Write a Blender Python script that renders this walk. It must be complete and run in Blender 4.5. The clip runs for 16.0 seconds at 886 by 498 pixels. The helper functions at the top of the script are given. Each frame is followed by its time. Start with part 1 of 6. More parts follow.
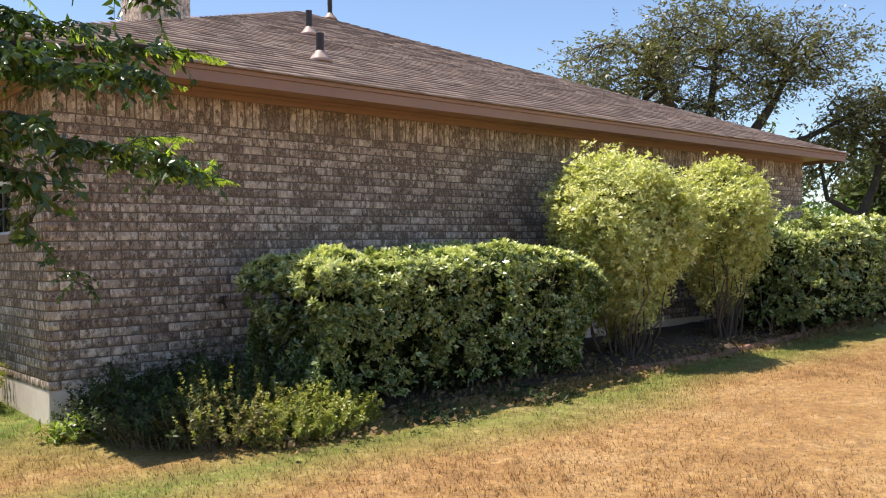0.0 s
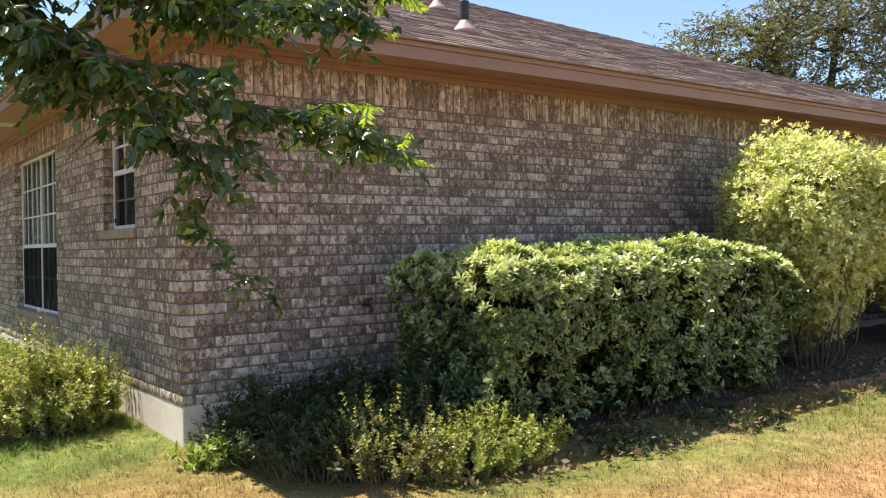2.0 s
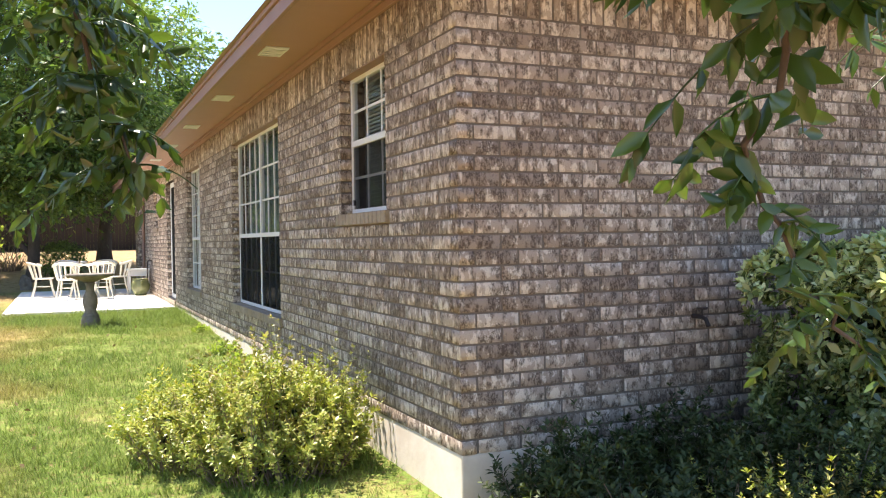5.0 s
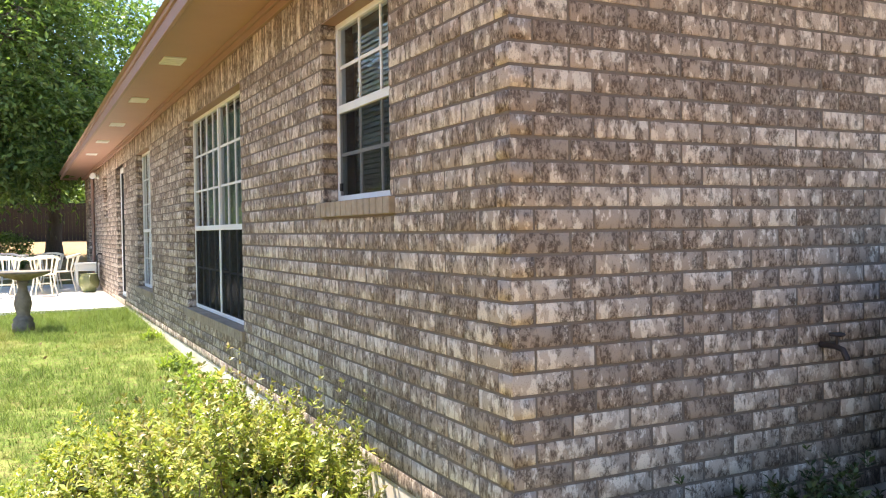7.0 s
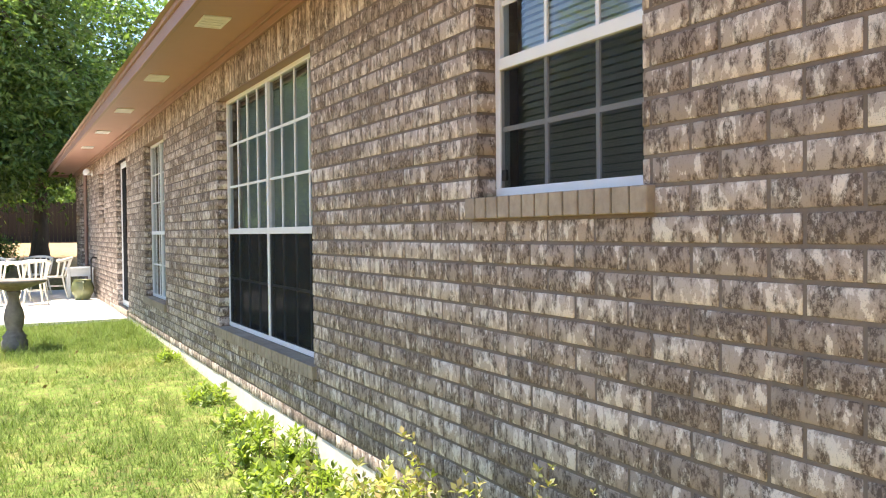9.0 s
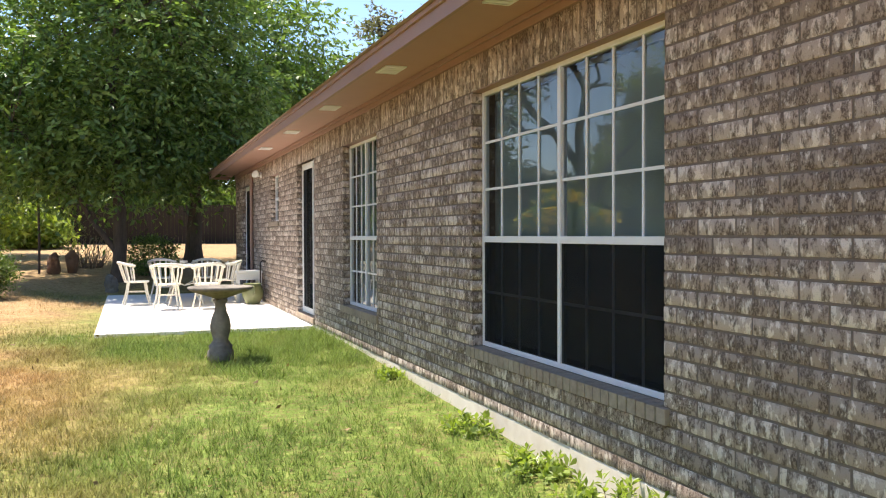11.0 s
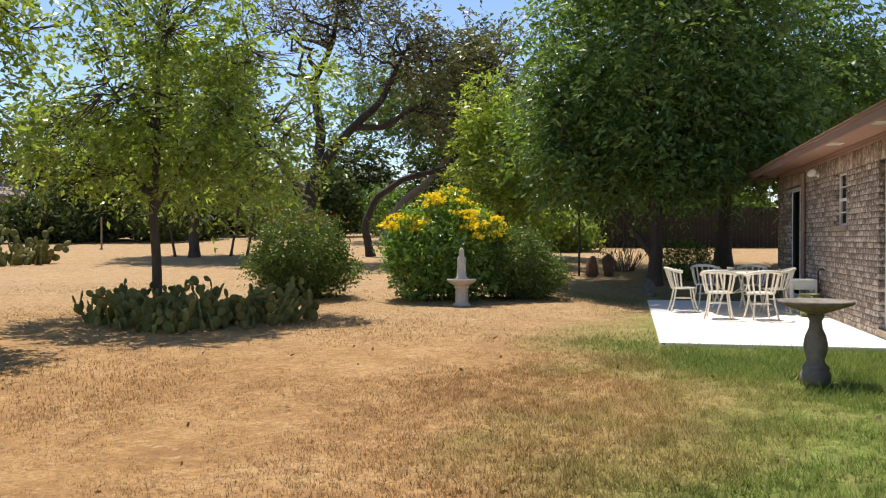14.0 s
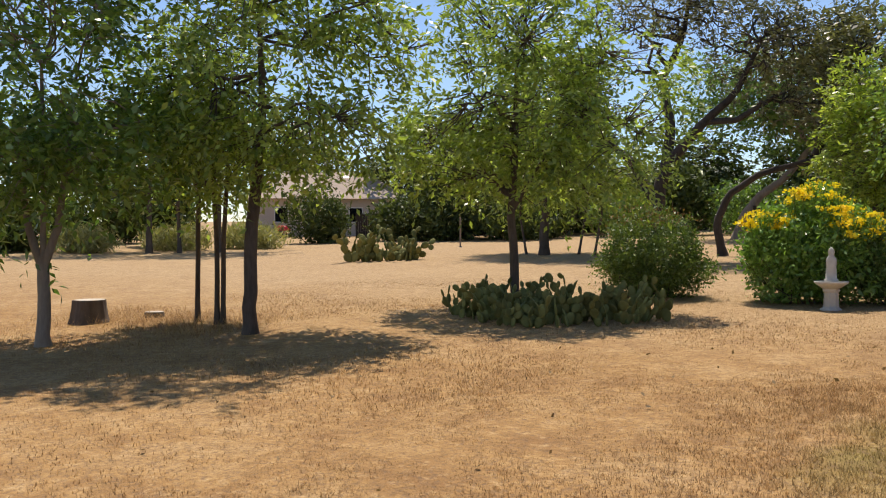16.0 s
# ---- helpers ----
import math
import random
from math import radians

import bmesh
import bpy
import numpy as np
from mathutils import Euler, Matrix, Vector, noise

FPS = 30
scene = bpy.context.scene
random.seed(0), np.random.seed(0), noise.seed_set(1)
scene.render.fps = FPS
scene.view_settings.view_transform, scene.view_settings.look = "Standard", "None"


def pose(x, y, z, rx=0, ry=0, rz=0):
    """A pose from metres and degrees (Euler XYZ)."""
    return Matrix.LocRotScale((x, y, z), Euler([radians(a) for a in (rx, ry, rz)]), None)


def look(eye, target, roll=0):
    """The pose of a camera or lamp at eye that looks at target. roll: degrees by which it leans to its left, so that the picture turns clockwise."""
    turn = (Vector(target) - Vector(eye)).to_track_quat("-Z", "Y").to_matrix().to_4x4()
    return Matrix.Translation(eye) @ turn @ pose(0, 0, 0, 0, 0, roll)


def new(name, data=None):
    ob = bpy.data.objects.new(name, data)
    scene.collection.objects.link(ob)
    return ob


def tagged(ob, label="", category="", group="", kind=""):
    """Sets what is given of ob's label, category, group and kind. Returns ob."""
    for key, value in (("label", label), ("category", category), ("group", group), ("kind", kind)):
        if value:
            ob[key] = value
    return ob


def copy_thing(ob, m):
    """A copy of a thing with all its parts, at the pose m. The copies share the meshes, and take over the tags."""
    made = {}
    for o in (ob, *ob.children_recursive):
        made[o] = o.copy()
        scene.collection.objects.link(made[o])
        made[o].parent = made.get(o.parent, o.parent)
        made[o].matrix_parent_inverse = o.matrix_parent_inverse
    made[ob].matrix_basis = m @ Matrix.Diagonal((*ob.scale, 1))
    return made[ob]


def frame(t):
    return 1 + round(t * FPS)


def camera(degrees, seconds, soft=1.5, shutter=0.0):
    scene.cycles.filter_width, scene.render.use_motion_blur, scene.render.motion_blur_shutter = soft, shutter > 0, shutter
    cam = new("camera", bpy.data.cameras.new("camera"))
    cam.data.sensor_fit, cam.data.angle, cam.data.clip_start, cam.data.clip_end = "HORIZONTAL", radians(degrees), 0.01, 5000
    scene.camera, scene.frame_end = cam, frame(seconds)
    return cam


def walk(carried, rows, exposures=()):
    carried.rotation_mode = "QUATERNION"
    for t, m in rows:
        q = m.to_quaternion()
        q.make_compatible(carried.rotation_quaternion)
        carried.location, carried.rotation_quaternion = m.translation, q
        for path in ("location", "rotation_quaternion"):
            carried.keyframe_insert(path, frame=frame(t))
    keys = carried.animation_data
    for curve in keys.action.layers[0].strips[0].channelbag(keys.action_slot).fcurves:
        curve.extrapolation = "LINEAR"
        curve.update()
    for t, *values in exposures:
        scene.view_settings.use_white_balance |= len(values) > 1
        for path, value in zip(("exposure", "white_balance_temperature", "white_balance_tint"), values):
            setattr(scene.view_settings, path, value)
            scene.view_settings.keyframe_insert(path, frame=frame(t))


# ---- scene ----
cam = camera(55.0, 16.0, soft=1.1)
METRES, EYE, TILT, LEAN, TURN = 9.4, 1.07, 0.0, 0.0, -41.3
ROWS = [
    (0.0, 0.0, 0.0, 0.0, 0.0, 0.15, 1.1),
    (0.5, -0.02, 0.026, 0.0007, 0.44, 0.05, 1.03),
    (1.0, -0.038, 0.0554, 0.0019, 1.02, -0.09, 1.0),
    (1.5, -0.0617, 0.084, 0.0031, 2.66, -0.13, 1.0),
    (2.0, -0.0858, 0.1113, 0.004, 5.16, -0.21, 0.98),
    (2.5, -0.1071, 0.1408, 0.0049, 6.95, -0.26, 0.97),
    (3.0, -0.129, 0.1651, 0.0051, 9.15, -0.25, 0.98),
    (3.5, -0.1525, 0.1897, 0.0055, 12.06, -0.22, 0.97),
    (4.0, -0.1752, 0.2238, 0.0036, 15.53, -0.2, 0.95),
    (4.5, -0.1947, 0.2559, 0.0034, 17.32, -0.48, 0.93),
    (7.0, -0.2855, 0.4288, 0.0075, 14.91, -1.28, 0.81),
    (7.5, -0.3097, 0.4623, 0.0086, 14.28, -1.28, 0.82),
    (8.0, -0.34, 0.4952, 0.0085, 13.88, -1.27, 0.76),
    (8.5, -0.3717, 0.5304, 0.0098, 13.68, -1.27, 0.72),
    (9.0, -0.4116, 0.5527, 0.011, 13.76, -1.2, 0.61),
    (9.5, -0.4522, 0.5701, 0.0126, 14.51, -1.13, 0.48),
    (10.0, -0.4925, 0.585, 0.0146, 16.55, -1.06, 0.39),
    (12.5, -0.6502, 0.616, 0.0195, 33.78, -0.87, 0.02),
    (13.0, -0.6691, 0.6178, 0.0215, 41.23, -0.84, 0.07),
    (13.5, -0.676, 0.6153, 0.0214, 48.26, -0.78, 0.07),
    (14.0, -0.6783, 0.6074, 0.0206, 53.64, -0.69, 0.06),
    (14.5, -0.6775, 0.6, 0.0209, 59.21, -0.61, 0.04),
    (15.0, -0.6781, 0.5955, 0.0211, 65.05, -0.61, 0.02),
    (15.5, -0.6789, 0.5927, 0.0209, 70.63, -0.68, 0.01),
    (16.0, -0.6782, 0.5893, 0.0209, 76.44, -0.78, 0.03),
]
EXPOSURES = [(t, e, 6950 if t < 5 else 6850, 15) for t, e in ((0.0, 0.7), (1.5, 0.9), (2.5, 1.12), (3.5, 1.4), (4.5, 1.6), (7.0, 1.87), (8.0, 2.0), (9.0, 1.95), (10.0, 1.68), (12.5, 0.8), (13.5, 0.6), (14.5, 0.38), (16.0, 0.32))]
walk(cam, [(t, pose(0, 0, EYE, TILT, LEAN, TURN) @ pose(METRES * x, METRES * y, METRES * z, 90 + pitch, roll, yaw)) for t, x, y, z, yaw, pitch, roll in ROWS], EXPOSURES)

# ---------------------------------------------------------------- sky and sun
SUN_EL, SUN_AX, SUN_AY = 67.5, -0.555, 0.832
world = bpy.data.worlds.new("World")
scene.world = world
world.use_nodes = True
wt = world.node_tree
sky = wt.nodes.new("ShaderNodeTexSky")
sky.sky_type, sky.sun_disc = "NISHITA", False
sky.sun_elevation = radians(SUN_EL)
sky.sun_rotation = math.atan2(SUN_AX, SUN_AY)
sky.air_density, sky.dust_density, sky.ozone_density = 1.0, 0.1, 5.0
wt.links.new(sky.outputs[0], wt.nodes["Background"].inputs[0])
wt.nodes["Background"].inputs[1].default_value = 0.118
sun = new("sun", bpy.data.lights.new("sun", "SUN"))
sun.data.energy, sun.data.angle, sun.data.color = 4.4, radians(0.55), (1.0, 0.95, 0.86)
sun.matrix_world = look((0, 0, 0), (-SUN_AX * math.cos(radians(SUN_EL)), -SUN_AY * math.cos(radians(SUN_EL)), -math.sin(radians(SUN_EL))))


# ---------------------------------------------------------------- materials
def mat_base(name, rough=0.7, metal=0.0, spec=0.4):
    m = bpy.data.materials.new(name)
    m.use_nodes = True
    b = m.node_tree.nodes["Principled BSDF"]
    b.inputs["Roughness"].default_value = rough
    b.inputs["Metallic"].default_value = metal
    b.inputs["Specular IOR Level"].default_value = spec
    return m, m.node_tree, b


def nd(t, kind, **kw):
    n = t.nodes.new(kind)
    for k, v in kw.items():
        n.inputs[k.replace("_", " ")].default_value = v
    return n


def ramp(t, fac, stops):
    r = t.nodes.new("ShaderNodeValToRGB")
    el = r.color_ramp.elements
    while len(el) < len(stops):
        el.new(0.5)
    for e, (p, c) in zip(el, stops):
        e.position, e.color = p, (*c, 1)
    t.links.new(fac, r.inputs[0])
    return r.outputs[0]


def mixc(t, fac, a, b, mode="MIX"):
    n = t.nodes.new("ShaderNodeMix")
    n.data_type, n.blend_type = "RGBA", mode
    for sock, v in ((n.inputs[0], fac), (n.inputs[6], a), (n.inputs[7], b)):
        if hasattr(v, "is_linked"):
            t.links.new(v, sock)
        elif isinstance(v, (int, float)):
            sock.default_value = v
        else:
            sock.default_value = (*v, 1)
    return n.outputs[2]


def math_n(t, op, a, b=0.0, clamp=False):
    n = t.nodes.new("ShaderNodeMath")
    n.operation, n.use_clamp = op, clamp
    for sock, v in ((n.inputs[0], a), (n.inputs[1], b)):
        if hasattr(v, "is_linked"):
            t.links.new(v, sock)
        else:
            sock.default_value = v
    return n.outputs[0]


def bump(t, b, height, strength=0.4, dist=0.01):
    n = nd(t, "ShaderNodeBump", Strength=strength, Distance=dist)
    t.links.new(height, n.inputs["Height"])
    t.links.new(n.outputs[0], b.inputs["Normal"])


def pos_noise(t, scale, detail=4.0, stretch=(1, 1, 1), rough=0.6, shift=None):
    g = t.nodes.new("ShaderNodeNewGeometry")
    vec = g.outputs["Position"]
    if shift is not None:
        a = t.nodes.new("ShaderNodeVectorMath")
        t.links.new(vec, a.inputs[0])
        c = t.nodes.new("ShaderNodeCombineXYZ")
        for i in range(3):
            t.links.new(shift, c.inputs[i])
        t.links.new(c.outputs[0], a.inputs[1])
        vec = a.outputs[0]
    mp = t.nodes.new("ShaderNodeMapping")
    mp.inputs["Scale"].default_value = stretch
    t.links.new(vec, mp.inputs[0])
    n = nd(t, "ShaderNodeTexNoise", Scale=scale, Detail=detail, Roughness=rough)
    t.links.new(mp.outputs[0], n.inputs["Vector"])
    return n.outputs[0]


def piece_random(t):
    o = t.nodes.new("ShaderNodeObjectInfo")
    g = t.nodes.new("ShaderNodeNewGeometry")
    s = math_n(t, "ADD", o.outputs["Random"], g.outputs["Random Per Island"])
    return math_n(t, "FRACT", s)


def m_simple(name, col, rough=0.6, var=0.25, scale=12.0, metal=0.0, bmp=0.15, col2=None, stretch=(1, 1, 1), spec=0.4):
    """A paint, metal or stone: two scales of mottling and a fine relief."""
    m, t, b = mat_base(name, rough, metal, spec)
    c2 = col2 or tuple(v * (1 - var) for v in col)
    big = pos_noise(t, scale * 0.15, 3, stretch)
    fine = pos_noise(t, scale, 5, stretch)
    f = math_n(t, "ADD", math_n(t, "MULTIPLY", big, 0.55), math_n(t, "MULTIPLY", fine, 0.45))
    c = ramp(t, f, [(0.3, c2), (0.68, col)])
    t.links.new(c, b.inputs["Base Color"])
    bump(t, b, fine, bmp, 0.01)
    return m


def m_brick():
    m, t, b = mat_base("brick", 0.88, 0, 0.2)
    r = piece_random(t)
    sh = math_n(t, "MULTIPLY", r, 37.0)
    big = pos_noise(t, 25.0, 5.0, (1, 1, 0.55), 0.62, sh)
    mid = pos_noise(t, 22.0, 4.0, (1, 1, 0.55), 0.62, math_n(t, "MULTIPLY", r, 91.0))
    crackle = pos_noise(t, 85.0, 5.0, (1, 1, 0.6), 0.7, sh)
    fine = pos_noise(t, 240.0, 3.0, (1, 1, 1), 0.7, sh)
    tone = math_n(t, "FRACT", math_n(t, "MULTIPLY", r, 7.31))
    c = ramp(t, tone, [(0.0, (0.335, 0.262, 0.205)), (0.5, (0.42, 0.332, 0.262)), (1.0, (0.50, 0.405, 0.325))])
    lean = math_n(t, "MULTIPLY", math_n(t, "SUBTRACT", tone, 0.5), 0.085)
    speck = math_n(t, "MULTIPLY", math_n(t, "SUBTRACT", crackle, 0.5), 0.16)
    cream = ramp(t, math_n(t, "ADD", math_n(t, "ADD", big, lean), speck), [(0.535, (0, 0, 0)), (0.57, (1, 1, 1))])
    c = mixc(t, math_n(t, "MULTIPLY", cream, 0.76), c, (0.76, 0.665, 0.55))
    patch = ramp(t, math_n(t, "SUBTRACT", mid, lean), [(0.46, (0, 0, 0)), (0.55, (1, 1, 1))])
    veins = ramp(t, math_n(t, "ADD", math_n(t, "MULTIPLY", crackle, 0.7), math_n(t, "MULTIPLY", fine, 0.3)), [(0.455, (0, 0, 0)), (0.53, (1, 1, 1))])
    c = mixc(t, math_n(t, "MULTIPLY", patch, 0.3), c, (0.16, 0.118, 0.088))
    c = mixc(t, math_n(t, "MULTIPLY", math_n(t, "MULTIPLY", patch, veins), 0.84), c, (0.085, 0.058, 0.043))
    pits = ramp(t, fine, [(0.33, (0.7, 0.7, 0.7)), (0.42, (0, 0, 0))])
    c = mixc(t, pits, c, (0.17, 0.125, 0.095))
    t.links.new(c, b.inputs["Base Color"])
    bump(t, b, crackle, 0.5, 0.005)
    return m


def leaf_mat(name, dark, light, trans=0.35, rough=0.5, gloss=0.35, grey=None):
    m, t, b = mat_base(name, rough, 0, gloss)
    g = t.nodes.new("ShaderNodeNewGeometry")
    big = pos_noise(t, 2.2, 3)
    f = math_n(t, "ADD", math_n(t, "MULTIPLY", g.outputs["Random Per Island"], 0.6), math_n(t, "MULTIPLY", big, 0.5))
    stops = [(0.15, dark), (0.85, light)]
    if grey:
        stops = [(0.1, dark), (0.55, light), (0.95, grey)]
    c = ramp(t, f, stops)
    t.links.new(c, b.inputs["Base Color"])
    tr = t.nodes.new("ShaderNodeBsdfTranslucent")
    t.links.new(mixc(t, 1.0, c, (1.25, 1.35, 0.55), "MULTIPLY"), tr.inputs[0])
    mx = t.nodes.new("ShaderNodeMixShader")
    mx.inputs[0].default_value = trans
    t.links.new(b.outputs[0], mx.inputs[1])
    t.links.new(tr.outputs[0], mx.inputs[2])
    t.links.new(mx.outputs[0], t.nodes["Material Output"].inputs[0])
    return m


def lawn_colour(t):
    """Green watered grass along the house, straw-coloured dry grass away from it."""
    g = t.nodes.new("ShaderNodeNewGeometry")
    s = t.nodes.new("ShaderNodeSeparateXYZ")
    t.links.new(g.outputs["Position"], s.inputs[0])
    wob = math_n(t, "MULTIPLY", math_n(t, "SUBTRACT", pos_noise(t, 0.35, 3), 0.5), 5.0)
    fx = math_n(t, "MULTIPLY", math_n(t, "ADD", math_n(t, "ADD", s.outputs[0], 2.3), wob), 0.42, True)
    fy = math_n(t, "MULTIPLY", math_n(t, "SUBTRACT", math_n(t, "ADD", s.outputs[1], wob), 5.4), 0.5, True)
    far = math_n(t, "SUBTRACT", 1.0, math_n(t, "MULTIPLY", math_n(t, "SUBTRACT", s.outputs[1], 26.0), 0.3, True), True)
    green = math_n(t, "MULTIPLY", math_n(t, "MULTIPLY", fx, fy), far)
    bed = math_n(t, "SUBTRACT", 1.0, math_n(t, "MULTIPLY", math_n(t, "ABSOLUTE", math_n(t, "SUBTRACT", math_n(t, "ADD", s.outputs[1], math_n(t, "MULTIPLY", wob, 0.25)), 5.0)), 1.25), True)
    bed = math_n(t, "MULTIPLY", bed, math_n(t, "GREATER_THAN", s.outputs[0], 0.8))
    green = math_n(t, "MAXIMUM", green, math_n(t, "MULTIPLY", bed, 0.85))
    patch = pos_noise(t, 1.3, 5, (1, 1, 1), 0.65)
    fine = pos_noise(t, 22.0, 4, (1, 1, 1), 0.7)
    dry = ramp(t, patch, [(0.28, (0.27, 0.145, 0.058)), (0.5, (0.395, 0.232, 0.09)), (0.75, (0.49, 0.325, 0.155))])
    lush = ramp(t, patch, [(0.28, (0.085, 0.135, 0.027)), (0.52, (0.16, 0.225, 0.045)), (0.75, (0.34, 0.31, 0.11))])
    bleached = math_n(t, "MULTIPLY", math_n(t, "SUBTRACT", math_n(t, "ADD", s.outputs[1], wob), 17.0), 0.12, True)
    dry = mixc(t, math_n(t, "MULTIPLY", bleached, 0.6), dry, (0.50, 0.37, 0.215))
    c = mixc(t, green, dry, lush)
    mid = pos_noise(t, 7.5, 5, (1, 1, 1), 0.75)
    c = mixc(t, ramp(t, mid, [(0.36, (0.55, 0.55, 0.55)), (0.52, (0, 0, 0))]), c, mixc(t, green, (0.22, 0.125, 0.055), (0.085, 0.115, 0.027)))
    c = mixc(t, ramp(t, mid, [(0.54, (0, 0, 0)), (0.68, (0.6, 0.6, 0.6))]), c, mixc(t, green, (0.54, 0.375, 0.19), (0.36, 0.39, 0.12)))
    return c, fine, patch, green


def m_ground():
    m, t, b = mat_base("lawn", 0.95, 0, 0.15)
    c, fine, patch, green = lawn_colour(t)
    soil = mixc(t, ramp(t, fine, [(0.30, (1, 1, 1)), (0.52, (0, 0, 0))]), c, (0.20, 0.125, 0.07))
    t.links.new(soil, b.inputs["Base Color"])
    bump(t, b, fine, 0.9, 0.03)
    return m


def m_grass():
    m, t, b = mat_base("grass_blades", 0.75, 0, 0.2)
    c, fine, patch, green = lawn_colour(t)
    g = t.nodes.new("ShaderNodeNewGeometry")
    r = g.outputs["Random Per Island"]
    shade = ramp(t, r, [(0.0, (0.68, 0.68, 0.68)), (0.5, (1, 1, 1)), (1.0, (1.3, 1.3, 1.3))])
    c = mixc(t, math_n(t, "MULTIPLY", r, 0.45), c, mixc(t, green, (0.51, 0.335, 0.155), (0.20, 0.30, 0.055)))
    c = mixc(t, 1.0, c, shade, "MULTIPLY")
    t.links.new(c, b.inputs["Base Color"])
    tr = t.nodes.new("ShaderNodeBsdfTranslucent")
    t.links.new(c, tr.inputs[0])
    mx = t.nodes.new("ShaderNodeMixShader")
    mx.inputs[0].default_value = 0.3
    t.links.new(b.outputs[0], mx.inputs[1])
    t.links.new(tr.outputs[0], mx.inputs[2])
    t.links.new(mx.outputs[0], t.nodes["Material Output"].inputs[0])
    return m


def m_glass():
    m = bpy.data.materials.new("window_glass")
    m.use_nodes = True
    t = m.node_tree
    t.nodes.remove(t.nodes["Principled BSDF"])
    fr = nd(t, "ShaderNodeFresnel", IOR=1.75)
    gl = nd(t, "ShaderNodeBsdfGlossy", Roughness=0.015)
    tp = t.nodes.new("ShaderNodeBsdfTransparent")
    tp.inputs[0].default_value = (0.72, 0.79, 0.76, 1)
    wav = pos_noise(t, 1.6, 2)
    bn = nd(t, "ShaderNodeBump", Strength=0.06, Distance=0.02)
    t.links.new(wav, bn.inputs["Height"])
    t.links.new(bn.outputs[0], gl.inputs["Normal"])
    mx = t.nodes.new("ShaderNodeMixShader")
    t.links.new(fr.outputs[0], mx.inputs[0])
    t.links.new(tp.outputs[0], mx.inputs[1])
    t.links.new(gl.outputs[0], mx.inputs[2])
    t.links.new(mx.outputs[0], t.nodes["Material Output"].inputs[0])
    return m


def m_shingle():
    m, t, b = mat_base("asphalt_shingle", 0.95, 0, 0.15)
    r = piece_random(t)
    fine = pos_noise(t, 130.0, 3, (1, 1, 1), 0.8)
    c = ramp(t, r, [(0.0, (0.15, 0.10, 0.08)), (0.5, (0.25, 0.175, 0.14)), (1.0, (0.37, 0.28, 0.225))])
    c = mixc(t, math_n(t, "MULTIPLY", fine, 0.5), c, (0.42, 0.33, 0.27))
    t.links.new(c, b.inputs["Base Color"])
    bump(t, b, fine, 0.4, 0.004)
    return m


BRICK = m_brick()
MORTAR = m_simple("mortar", (0.205, 0.16, 0.126), 0.95, 0.25, 60, bmp=0.4)
SILL_BRICK = m_simple("sill_brick", (0.42, 0.34, 0.25), 0.9, 0.4, 30, bmp=0.4, col2=(0.22, 0.165, 0.12))
SLAB = m_simple("foundation_concrete", (0.78, 0.71, 0.62), 0.9, 0.3, 10, bmp=0.3, col2=(0.60, 0.51, 0.42))
PATIO = m_simple("patio_concrete", (0.86, 0.83, 0.77), 0.85, 0.2, 8, bmp=0.2, col2=(0.72, 0.67, 0.60))
TRIM = m_simple("brown_trim_paint", (0.33, 0.205, 0.155), 0.55, 0.14, 6, bmp=0.05)
SOFFIT = m_simple("soffit_paint", (0.42, 0.245, 0.18), 0.55, 0.10, 5, bmp=0.05)
SHINGLE = m_shingle()
WHITE = m_simple("white_paint", (0.78, 0.78, 0.76), 0.45, 0.06, 8, bmp=0.04)
GLASS = m_glass()
def m_screen(name, opacity):
    """A dark woven mesh that lets part of the view through."""
    m, t, b = mat_base(name, 0.8, 0, 0.05)
    b.inputs["Base Color"].default_value = (0.012, 0.013, 0.014, 1)
    tp = t.nodes.new("ShaderNodeBsdfTransparent")
    mx = t.nodes.new("ShaderNodeMixShader")
    weave = pos_noise(t, 3.0, 3)
    t.links.new(math_n(t, "ADD", math_n(t, "MULTIPLY", math_n(t, "SUBTRACT", weave, 0.5), 0.1), opacity, True), mx.inputs[0])
    t.links.new(tp.outputs[0], mx.inputs[1])
    t.links.new(b.outputs[0], mx.inputs[2])
    t.links.new(mx.outputs[0], t.nodes["Material Output"].inputs[0])
    return m


SCREEN = m_screen("solar_screen", 0.84)
MESH = m_screen("insect_mesh", 0.52)
BLIND = m_simple("window_blind", (0.46, 0.50, 0.47), 0.7, 0.1, 6, bmp=0.02)
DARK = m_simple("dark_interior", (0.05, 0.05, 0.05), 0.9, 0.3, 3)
GROUND = m_ground()
GRASS = m_grass()
# dark bed colour that includes the shade lying under the hedge
SHADE_MULCH = m_simple("bed_shade_mulch", (0.12, 0.085, 0.055), 0.95, 0.5, 30, bmp=0.9, col2=(0.04, 0.03, 0.02))
BARK = m_simple("bark", (0.15, 0.115, 0.09), 0.95, 0.5, 26, bmp=0.9, col2=(0.055, 0.042, 0.034), stretch=(1, 1, 0.25))
OAK_BARK = m_simple("oak_bark", (0.085, 0.07, 0.06), 0.95, 0.5, 22, bmp=0.9, col2=(0.03, 0.025, 0.022), stretch=(1, 1, 0.3))
PALE_BARK = m_simple("pale_bark", (0.34, 0.28, 0.22), 0.95, 0.4, 20, bmp=0.7, col2=(0.17, 0.13, 0.10), stretch=(1, 1, 0.3))
LEAF_NEAR = leaf_mat("pecan_leaf", (0.02, 0.045, 0.012), (0.085, 0.15, 0.03), 0.3, 0.28, 0.65)
LEAF_YOUNG = leaf_mat("young_leaf", (0.30, 0.42, 0.06), (0.52, 0.66, 0.14), 0.5, 0.4, 0.4)
